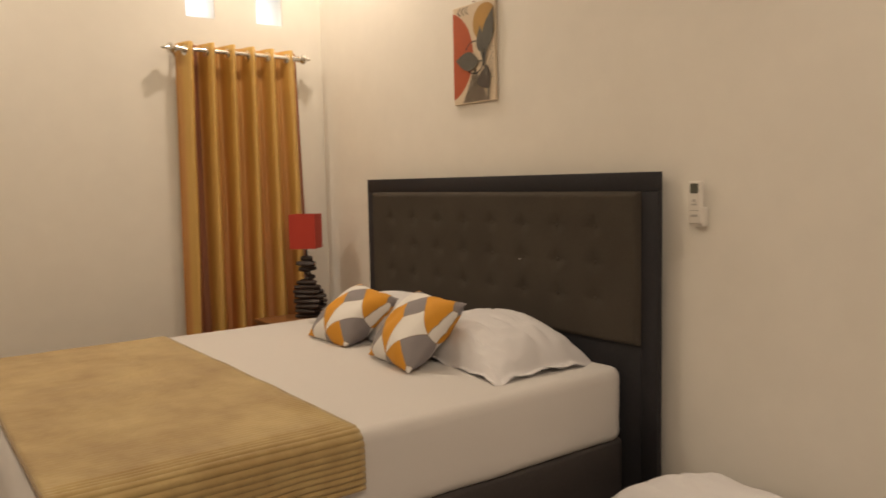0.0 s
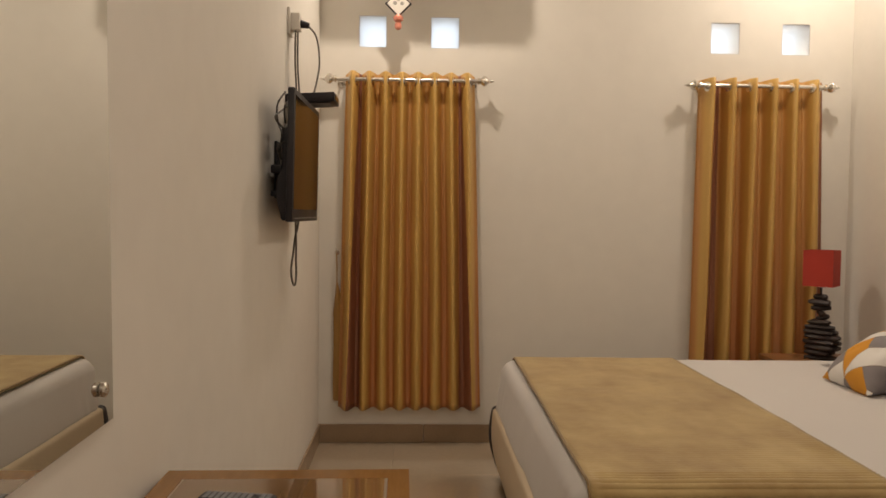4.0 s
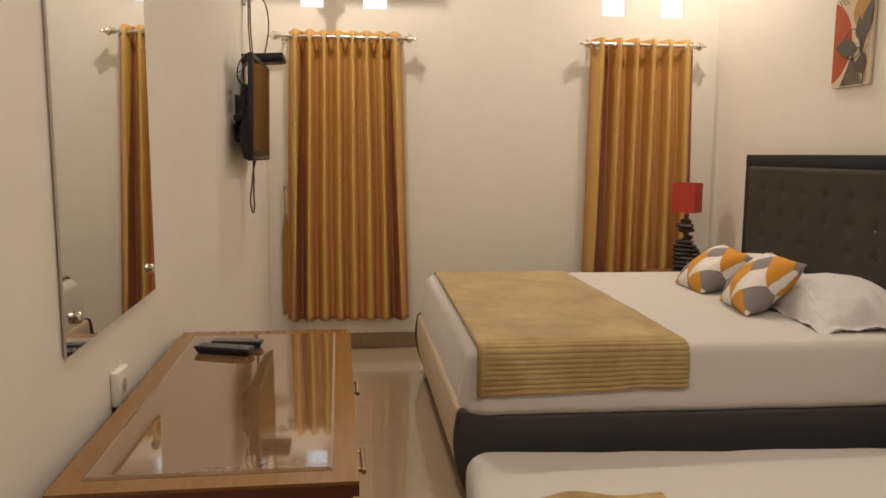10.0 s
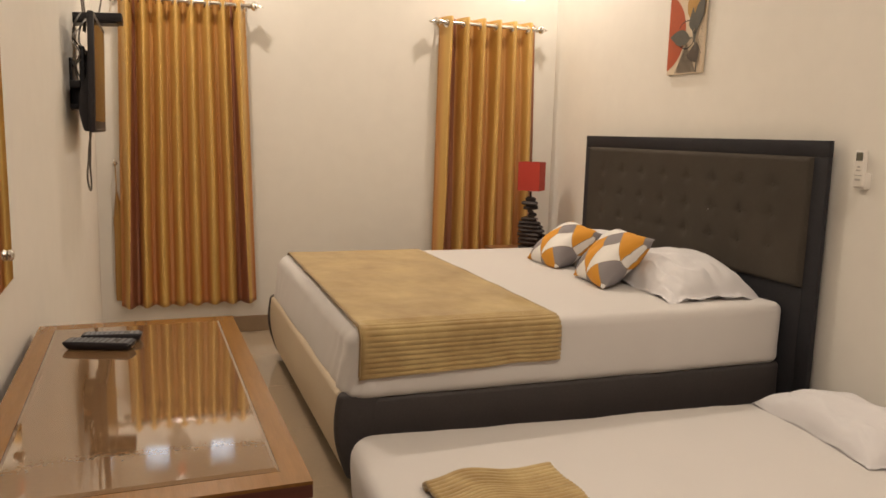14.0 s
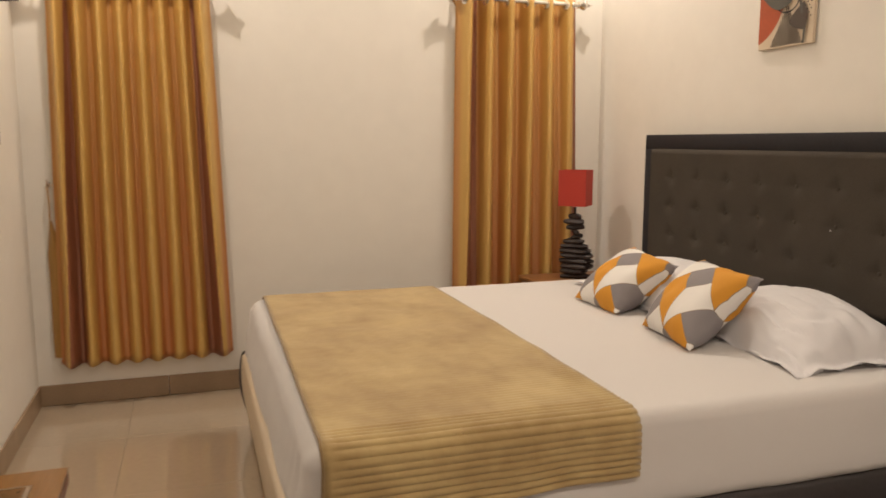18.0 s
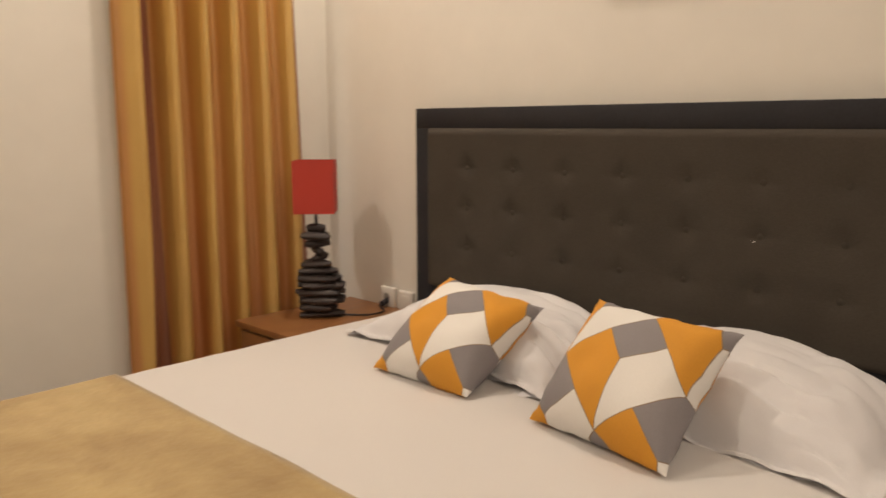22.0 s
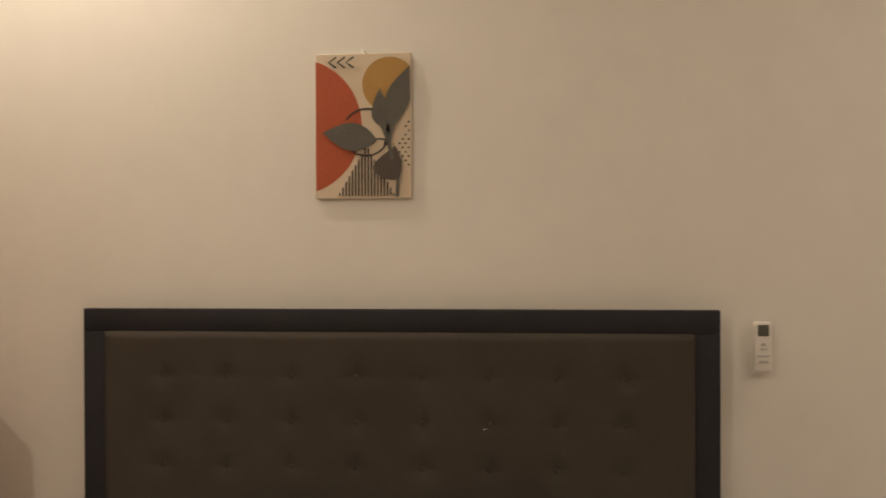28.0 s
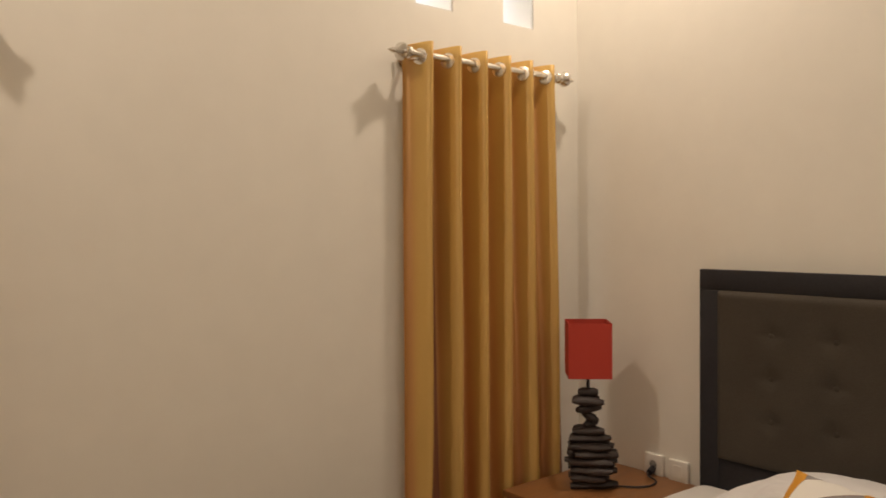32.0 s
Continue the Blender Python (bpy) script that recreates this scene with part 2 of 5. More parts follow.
def tube(bm, pts, r, seg=8):
    """A round cord along points."""
    pts = [Vector(p) for p in pts]
    fine = []
    for i in range(len(pts) - 1):
        p0, p1, p2, p3 = pts[max(i - 1, 0)], pts[i], pts[i + 1], pts[min(i + 2, len(pts) - 1)]
        for k in range(6):
            t = k / 6
            fine.append(0.5 * ((2 * p1) + (p2 - p0) * t + (2 * p0 - 5 * p1 + 4 * p2 - p3) * t * t + (3 * p1 - p0 - 3 * p2 + p3) * t ** 3))
    fine.append(pts[-1])
    rings = []
    for i, p in enumerate(fine):
        d = (fine[min(i + 1, len(fine) - 1)] - fine[max(i - 1, 0)]).normalized()
        u = d.orthogonal().normalized() if i == 0 else (rings_u - d * rings_u.dot(d)).normalized()
        rings_u = u
        w = d.cross(u)
        rings.append([bm.verts.new(p + r * (u * math.cos(2 * math.pi * k / seg) + w * math.sin(2 * math.pi * k / seg))) for k in range(seg)])
    for a, b in zip(rings, rings[1:]):
        for k in range(seg):
            bm.faces.new((a[k], a[(k + 1) % seg], b[(k + 1) % seg], b[k]))
    bm.faces.new(rings[0][::-1])
    bm.faces.new(rings[-1])


def link(name, bm, mats, smooth=True):
    bmesh.ops.recalc_face_normals(bm, faces=bm.faces[:])
    me = bpy.data.meshes.new(name)
    bm.to_mesh(me)
    bm.free()
    for m in mats if isinstance(mats, (list, tuple)) else [mats]:
        me.materials.append(m)
    if smooth:
        me.shade_smooth()
        me.set_sharp_from_angle(angle=radians(38))
    return new(name, me)


def part(name, bm, mats, parent, label="", smooth=True):
    """Links a mesh, built in world metres, as one part of a thing."""
    ob = link(name, bm, mats, smooth)
    ob.parent = parent
    ob.matrix_parent_inverse = Matrix.Translation(-world_at(parent))
    if label:
        ob["label"] = label
    return ob


def world_at(ob):
    return ob.location.copy() if ob.parent is None else Vector((0, 0, 0))


def sub(name, bm, mats, parent, label="", smooth=True):
    """A piece of a part: the part itself stands unmoved in its thing."""
    ob = link(name, bm, mats, smooth)
    ob.parent = parent
    if label:
        ob["label"] = label
    return ob


def thing(name, at, label, category, group=""):
    ob = new(name)
    ob.empty_display_size = 0.1
    ob.location = at
    return tagged(ob, label, category, group)


def structure(name, bm, mats, label, category, smooth=False):
    return tagged(link(name, bm, mats, smooth), label, category, kind="structure")


# ---------------------------------------------------------------- structure
def wall_grid(bm, us, zs, holes, make):
    """Boxes for the cells of a wall between the cuts us and zs that lie in no hole."""
    for u0, u1 in zip(us, us[1:]):
        for z0, z1 in zip(zs, zs[1:]):
            c = ((u0 + u1) / 2, (z0 + z1) / 2)
            if not any(h[0] < c[0] < h[1] and h[2] < c[1] < h[3] for h in holes):
                make(u0, u1, z0, z1)


TW = 0.18                                    # wall thickness
TRANSOMS = [(-1.322, -1.166), (-0.920, -0.757), (0.676, 0.843), (1.088, 1.252)]
WINDOWS = [(-1.35, -0.69), (0.618, 1.275)]
WZ0 = 0.310                                  # sill of the tall windows
holes = [(a, b, 2.256, 2.432) for a, b in TRANSOMS] + [(a, b, WZ0, 1.92) for a, b in WINDOWS]
us = sorted({XL - TW, XR + TW, *[v for h in holes for v in h[:2]]})
zs = [0, WZ0, 1.92, 2.256, 2.432, ZC]
bm = bmesh.new()
wall_grid(bm, us, zs, holes, lambda a, b, c, d: box(bm, a, b, YW, YW + TW, c, d))
bmesh.ops.remove_doubles(bm, verts=bm.verts[:], dist=1e-5)
structure("wall_north", bm, PAINT, "cream painted plaster wall with four small square vents", "wall")
bm = bmesh.new()
box(bm, XR, XR + TW, YB, YW, 0, ZC)
structure("wall_east", bm, PAINT, "plain cream painted wall behind the bed's headboard", "wall")
bm = bmesh.new()
box(bm, XL - TW, XL, YB2, YW, 0, ZC)
structure("wall_west", bm, PAINT, "plain cream painted wall behind desk and mirror", "wall")
XN = -0.50                                   # its side wall
DX0, DX1, DZ = -1.42, -0.60, 2.06            # the entrance door
bm = bmesh.new()
box(bm, XN, XR + TW, YB - TW, YB, 0, ZC)
structure("wall_south", bm, PAINT, "plain cream painted wall behind the wardrobe", "wall")
bm = bmesh.new()
box(bm, XN, XN + TW, YB2, YB - TW, 0, ZC)
structure("wall_niche", bm, PAINT, "plain cream painted side wall of the entrance", "wall")
bm = bmesh.new()
wall_grid(bm, [XL - TW, DX0, DX1, XN + TW], [0, DZ, ZC], [(DX0, DX1, 0, DZ)], lambda a, b, c, d: box(bm, a, b, YB2 - TW, YB2, c, d))
structure("wall_entrance", bm, PAINT, "cream painted wall around the closed entrance door", "wall")
bm = bmesh.new()
box(bm, XL - TW, XR + TW, YB2 - TW, YW + TW, ZC, ZC + 0.1)
structure("ceiling", bm, CEIL, "plain white painted ceiling", "ceiling")
bm = bmesh.new()
box(bm, XL - TW, XR + TW, YB2 - TW, YW + TW, FZ - 0.08, FZ - 0.004)
floor = structure("floor", bm, GROUT, "glossy beige ceramic tile floor with thin joints", "floor")


def skirting(name, boxes):
    bm = bmesh.new()
    for b in boxes:
        rbox(bm, *b, r=0.003, seg=1)
    return structure(name, bm, SKIRT, "brown-beige ceramic tile skirting along the wall", "skirting", True)


skirting("baseboard_north", [(XL + 0.6 * i + (0.002 if i else 0), min(XL + 0.6 * (i + 1), XR), YW - 0.011, YW, FZ, 0.118) for i in range(6) if XL + 0.6 * i < XR - 0.05])
skirting("baseboard_west", [(XL, XL + 0.011, YB + 0.6 * i + 0.002, min(YB + 0.6 * (i + 1), YW - 0.013), FZ, 0.118) for i in range(10) if YB + 0.6 * i < YW - 0.05])
skirting("baseboard_east", [(XR - 0.011, XR, YB + 0.6 * i + 0.002, min(YB + 0.6 * (i + 1), YW - 0.013), FZ, 0.118) for i in range(10) if YB + 0.6 * i < YW - 0.05])

for i, (a, b) in enumerate(TRANSOMS):
    bm = bmesh.new()
    w, y0, y1 = 0.004, YW + 0.003, YW + 0.03
    box(bm, a, a + w, y0, y1, 2.256, 2.432)
    box(bm, b - w, b, y0, y1, 2.256, 2.432)
    box(bm, a + w, b - w, y0, y1, 2.256, 2.256 + w)
    box(bm, a + w, b - w, y0, y1, 2.432 - w, 2.432)
    fr = structure("window_%d" % (i + 1), bm, WHITEW, "small square high window with bright daylight behind", "window")
    bm = bmesh.new()
    box(bm, a + w, b - w, y0 + 0.001, y0 + 0.005, 2.256 + w, 2.432 - w)
    sub("pane", bm, FROST, fr, smooth=False).visible_shadow = False
for i, (a, b) in enumerate(WINDOWS):
    bm = bmesh.new()
    w, y0, y1 = 0.02, YW + 0.05, YW + 0.10
    box(bm, a, a + w, y0, y1, WZ0, 1.92)
    box(bm, b - w, b, y0, y1, WZ0, 1.92)
    box(bm, a + w, b - w, y0, y1, WZ0, WZ0 + w)
    box(bm, a + w, b - w, y0, y1, 1.92 - w, 1.92)
    fr = structure("window_%d" % (i + 5), bm, WHITEW, "tall white framed window hidden behind the drawn curtain", "window")
    bm = bmesh.new()
    box(bm, a + w, b - w, y0 + 0.02, y0 + 0.025, WZ0 + w, 1.92 - w)
    sub("pane", bm, GLASS, fr, smooth=False).visible_shadow = False

# closed entrance door at the end of the niche
door = thing("door_1", ((DX0 + DX1) / 2, YB2, FZ), "closed brown wooden entrance door", "door")
bm = bmesh.new()
rbox(bm, DX0 + 0.003, DX1 - 0.003, YB2 - 0.06, YB2 - 0.02, FZ + 0.004, DZ - 0.004, 0.003)
part("leaf", bm, DOORWOOD, door)
bm = bmesh.new()
rbox(bm, DX1 - 0.085, DX1 - 0.045, YB2 - 0.0205, YB2 - 0.014, 0.93, 1.13, 0.002)
cyl(bm, (DX1 - 0.065, YB2 - 0.018, 1.04), (DX1 - 0.065, YB2 + 0.035, 1.04), 0.009)
cyl(bm, (DX1 - 0.062, YB2 + 0.03, 1.04), (DX1 - 0.185, YB2 + 0.03, 1.04), 0.009)
part("handle", bm, CHROME, door, "steel lever handle")
bm = bmesh.new()
for x0, x1, z0, z1 in ((DX0 - 0.06, DX0, FZ, DZ + 0.06), (DX1, DX1 + 0.06, FZ, DZ + 0.06), (DX0, DX1, DZ, DZ + 0.06)):
    rbox(bm, x0, x1, YB2 - TW - 0.01, YB2 + 0.012, z0, z1, 0.003)
structure("door_frame", bm, DOORWOOD, "brown wooden frame of the entrance door", "door frame", True)

# wardrobe beside the entrance
VX0, VX1, VY0, VY1, VZ = -0.485, 0.60, YB + 0.003, -1.06, 2.08
wr_ = thing("wardrobe", ((VX0 + VX1) / 2, (VY0 + VY1) / 2, FZ), "tall red-brown wooden wardrobe beside the entrance", "wardrobe")
for x0, x1 in ((VX0, VX0 + 0.025), (VX1 - 0.025, VX1)):
    bm = bmesh.new()
    rbox(bm, x0, x1, VY0, VY1, FZ, VZ, 0.003)
    part("side_panel", bm, DOORWOOD, wr_)
bm = bmesh.new()
for b in ((VX0 + 0.025, VX1 - 0.025, VY0, VY0 + 0.012, FZ + 0.08, VZ), (VX0 + 0.025, VX1 - 0.025, VY0 + 0.012, VY1 - 0.03, VZ - 0.03, VZ - 0.004),
          (VX0 + 0.025, VX1 - 0.025, VY0 + 0.012, VY1 - 0.03, FZ + 0.08, FZ + 0.10), (VX0 + 0.025, VX1 - 0.025, VY1 - 0.05, VY1 - 0.035, FZ, FZ + 0.08)):
    box(bm, *b)
part("carcass", bm, DOORWOOD, wr_)
VM = (VX0 + VX1) / 2
for x0, x1, hx in ((VX0 + 0.027, VM - 0.002, VM - 0.05), (VM + 0.002, VX1 - 0.027, VM + 0.05)):
    bm = bmesh.new()
    rbox(bm, x0, x1, VY1 - 0.024, VY1 - 0.002, FZ + 0.085, VZ - 0.006, 0.003)
    dr = part("door", bm, DOORWOOD, wr_)
    bm = bmesh.new()
    for z in (0.98, 1.10):
        cyl(bm, (hx, VY1 - 0.004, z), (hx, VY1 + 0.026, z), 0.0045, seg=10)
    cyl(bm, (hx, VY1 + 0.024, 0.965), (hx, VY1 + 0.024, 1.115), 0.0055, seg=12)
    sub("handle", bm, CHROME, dr, "steel bar handle")

# recessed downlights
for lx, ly, _ in LAMPS:
    dl = thing("downlight", (lx, ly, ZC), "round white recessed ceiling downlight, switched on", "ceiling light", "ceiling downlights")
    bm = bmesh.new()
    lathe(bm, [(0.085, -0.006), (0.088, 0.0), (0.07, -0.0005), (0.07, -0.006)], pose(lx, ly, ZC), 32)
    part("trim", bm, WHITEP, dl)
    bm = bmesh.new()
    cyl(bm, (lx, ly, ZC - 0.004), (lx, ly, ZC - 0.001), 0.068, seg=32)
    part("diffuser", bm, GLOW, dl)


# ---------------------------------------------------------------- main bed
def rounded_slab(bm, x0, x1, y0, y1, z0, z1, r, rc, nz=5, dome=0.0, n=28, wob=0.0, seed=0):
    """A mattress-like block: corners of radius rc in plan, edges of radius r, the top slightly domed."""
    rc = min(rc, (x1 - x0) / 2, (y1 - y0) / 2)

    def ring(inset, z):
        pts = []
        q = max(rc - inset, 0.001)
        for cx, cy, a0 in ((x1 - rc, y1 - rc, 0), (x0 + rc, y1 - rc, 90), (x0 + rc, y0 + rc, 180), (x1 - rc, y0 + rc, 270)):
            for k in range(7):
                a = radians(a0 + 15 * k)
                pts.append((cx + q * math.cos(a), cy + q * math.sin(a), z))
        out = []
        for i, p in enumerate(pts):
            nx = pts[(i + 1) % len(pts)]
            out.append(p)
            ln = math.hypot(nx[0] - p[0], nx[1] - p[1])
            if ln > 0.3:
                for k in range(1, n):
                    t = k / n
                    out.append((p[0] + (nx[0] - p[0]) * t, p[1] + (nx[1] - p[1]) * t, z))
        return out
    levels = [(r * (1 - math.sin(math.pi / 2 * k / nz)), z0 + r * (1 - math.cos(math.pi / 2 * k / nz))) for k in range(nz + 1)]
    levels += [(0, z0 + r + (z1 - z0 - 2 * r) * k / 4) for k in range(1, 4)]
    levels += [(r * (1 - math.cos(math.pi / 2 * k / nz)), z1 - r + r * math.sin(math.pi / 2 * k / nz)) for k in range(nz + 1)]
    rings = []
    for inset, z in levels:
        vs = []
        for x, y, zz in ring(inset, z):
            d = wob * (noise.noise((x * 3 + seed, y * 3, zz * 9)) + 0.5 * noise.noise((x * 9 + seed, y * 9, zz * 14))) if wob else 0
            ux, uy = x - (x0 + x1) / 2, y - (y0 + y1) / 2
            vs.append(bm.verts.new((x + d * (1 if ux > 0 else -1), y + d * (1 if uy > 0 else -1), zz + (0.5 * d if z > z0 + r else 0))))
        rings.append(vs)
    for a, b in zip(rings, rings[1:]):
        m = len(a)
        for i in range(m):
            bm.faces.new((a[i], a[(i + 1) % m], b[(i + 1) % m], b[i]))
    bm.faces.new(rings[0][::-1])
    # the top is closed ring by ring towards the middle
    last = rings[-1]
    cx, cy = (x0 + x1) / 2, (y0 + y1) / 2
    for s in (0.93, 0.8, 0.6, 0.35, 0.12):
        nxt = []
        for v in last_src(rings[-1]):
            x, y = cx + (v[0] - cx) * s, cy + (v[1] - cy) * s
            nxt.append(bm.verts.new((x, y, z1 + dome * (1 - s ** 2) + wob * 0.5 * noise.noise((x * 4 + seed, y * 4, 7)))))
        m = len(last)
        for i in range(m):
            bm.faces.new((last[i], last[(i + 1) % m], nxt[(i + 1) % m], nxt[i]))
        last = nxt
    bm.faces.new(last)


def last_src(ring):
    return [v.co for v in ring]


BX0, BX1, BY0, BY1 = -0.60, 1.432, 1.03, 2.84
bed = thing("bed", ((BX0 + BX1) / 2, (BY0 + BY1) / 2, 0), "large double bed with dark upholstered base and tall dark headboard", "bed")


def seat_z(x):
    """The mattress lies on a base whose upper edge falls slightly towards the head."""
    return 0.3565 - 0.007 * (x + 0.3)


def foot_x(z, bulge):
    """The padded foot end leans out upwards and swells."""
    t = min(1.0, max(0.0, (z - 0.06) / 0.32))
    return -0.577 - 0.031 * t - bulge * math.sin(math.pi * t)


def foot_pad(y0, y1, z0, z1, bulge, r, deep=0.06):
    """A padded strip of the foot end between y0 and y1."""
    bm = bmesh.new()
    rbox(bm, 0, deep, y0, y1, z0, z1, r, 4)
    for k in range(1, 12):
        bmesh.ops.bisect_plane(bm, geom=bm.verts[:] + bm.edges[:] + bm.faces[:], plane_co=(0, 0, z0 + (z1 - z0) * k / 12), plane_no=(0, 0, 1))
    for v in bm.verts:
        v.co.x += foot_x(v.co.z, bulge)
    return bm


bm = bmesh.new()
rounded_slab(bm, BX0 + 0.035, BX1, BY0, BY1, 0.045, 0.340, 0.022, 0.03, 5, 0, 24)
for v in bm.verts:
    if v.co.z > 0.2:
        # the leather rises to a rounded lip at the foot end
        lip = max(0.0, 1 - max(0.0, v.co.x - (BX0 + 0.035)) / 0.08)
        v.co.z += seat_z(v.co.x) + 0.002 - 0.340 + 0.020 * lip * lip * (3 - 2 * lip)
part("base", bm, BASELEATHER, bed, "black-brown leather divan base")
for y0, y1 in ((BY0 - 0.001, BY0 + 0.045), (BY1 - 0.045, BY1 + 0.001)):
    part("corner_roll", foot_pad(y0, y1, 0.045, 0.384, 0.029, 0.022, 0.16), BASELEATHER, bed)
part("foot_panel", foot_pad(BY0 + 0.046, BY1 - 0.046, 0.060, 0.380, 0.020, 0.016), CREAM, bed, "cream leather padded panel at the foot end")
for x in (BX0 + 0.12, BX1 - 0.12):
    for y in (BY0 + 0.12, BY1 - 0.12):
        bm = bmesh.new()
        lathe(bm, [(0.022, FZ), (0.026, FZ + 0.004), (0.03, 0.045)], pose(x, y, 0))
        part("foot", bm, BLACK, bed)
MX0, MX1, MY0, MY1, MZ = -0.598, 1.420, 1.018, 2.83, 0.618
bm = bmesh.new()
rounded_slab(bm, MX0, MX1, MY0, MY1, 0.336, MZ, 0.040, 0.062, 6, 0.006, 110, 0.006, 3)
for v in bm.verts:
    if v.co.z < 0.4:
        v.co.z += seat_z(v.co.x) - 0.341
    if v.co.x < -0.3:
        v.co.x += 0.030 * (v.co.z - 0.345) / 0.27 * min(1, (-0.3 - v.co.x) / 0.2)
    if v.co.x < -0.47 and v.co.z > 0.5:
        v.co.z -= 0.020 * ((-0.47 - v.co.x) / 0.1) ** 2
    if v.co.z < 0.6:
        # the sheet's folds run down from the foot corners and along the tucked edge
        low_ = min(1.0, (0.61 - v.co.z) / 0.12)
        for yc in (MY0, MY1):
            q = math.hypot(v.co.x - MX0, v.co.y - yc)
            if q < 0.5:
                f_ = 0.0055 * low_ * math.exp(-(q / 0.2) ** 2) * math.sin(62 * q + 14 * (v.co.z - 0.5) + 3 * noise.noise((q * 6, v.co.z * 7, yc)))
                v.co.x += f_ * (1 if v.co.x < MX0 + 0.05 else 0)
                v.co.y += f_ * (1 if v.co.x >= MX0 + 0.05 else 0)
part("mattress", bm, LINEN, bed, "mattress under a taut white fitted sheet")
# headboard
HX0, HY0, HY1, HZ = 1.437, 0.886, 2.842, 1.342
bm = bmesh.new()
HX1 = HX0 + 0.026
rbox(bm, HX0, HX1, HY0, HY1, HZ - 0.07, HZ, 0.003)
rbox(bm, HX0, HX1, HY0, HY0 + 0.075, FZ, HZ - 0.07, 0.003)
rbox(bm, HX0, HX1, HY1 - 0.075, HY1, FZ, HZ - 0.07, 0.003)
rbox(bm, HX0, HX1, HY0 + 0.075, HY1 - 0.075, 0.05, 0.71, 0.003)
box(bm, HX0 + 0.012, HX1 - 0.002, HY0 + 0.075, HY1 - 0.075, 0.71, HZ - 0.07)
part("headboard_frame", bm, HBFRAME, bed, "black-brown leather headboard frame")
BTN = [(1.165 + 0.2015 * i, z) for i in range(8) for z in (1.138, 1.00, 0.862)]
PY0, PY1, PZ0, PZ1 = HY0 + 0.072, HY1 - 0.072, 0.70, HZ - 0.068
bm = bmesh.new()
NY, NZ = 220, 72
grid = []
for j in range(NZ + 1):
    row = []
    z = PZ0 + (PZ1 - PZ0) * j / NZ
    for i in range(NY + 1):
        y = PY0 + (PY1 - PY0) * i / NY
        e = min(y - PY0, PY1 - y, z - PZ0, PZ1 - z)
        h = 0.030 * (1 - (1 - min(e, 0.022) / 0.022) ** 2) ** 0.5
        for by, bz in BTN:
            d2 = (y - by) ** 2 + (z - bz) ** 2
            if d2 < 0.02:
                h -= 0.0075 * math.exp(-d2 / 0.0010)
                # a short pulled crease to either side of the button
                h -= 0.002 * math.exp(-((z - bz) ** 2) / 0.00004) * math.exp(-((y - by) ** 2) / 0.0022)
                h -= 0.0018 * math.exp(-((y - by) ** 2) / 0.00005) * math.exp(-((z - bz - 0.02) ** 2) / 0.001)
        row.append(bm.verts.new((1.4425 - h, y, z)))
    grid.append(row)
for j in range(NZ):
    for i in range(NY):
        bm.faces.new((grid[j][i], grid[j][i + 1], grid[j + 1][i + 1], grid[j + 1][i]))
pad = part("headboard_pad", bm, HBPAD, bed, "button-tufted dark brown headboard padding")
for by, bz in BTN:
    bm = bmesh.new()
    bmesh.ops.create_uvsphere(bm, u_segments=10, v_segments=6, radius=0.010, matrix=Matrix.Translation((1.4222, by, bz)) @ Matrix.Diagonal((0.3, 1, 1, 1)))
    sub("button", bm, HBPAD, pad)


bm = bmesh.new()
tube(bm, [(1.4112, 1.583, 0.986), (1.4110, 1.579, 0.9885), (1.4112, 1.575, 0.988)], 0.0011, 6)
sub("lint_fleck", bm, WHITEP, pad, "small white fleck of lint")

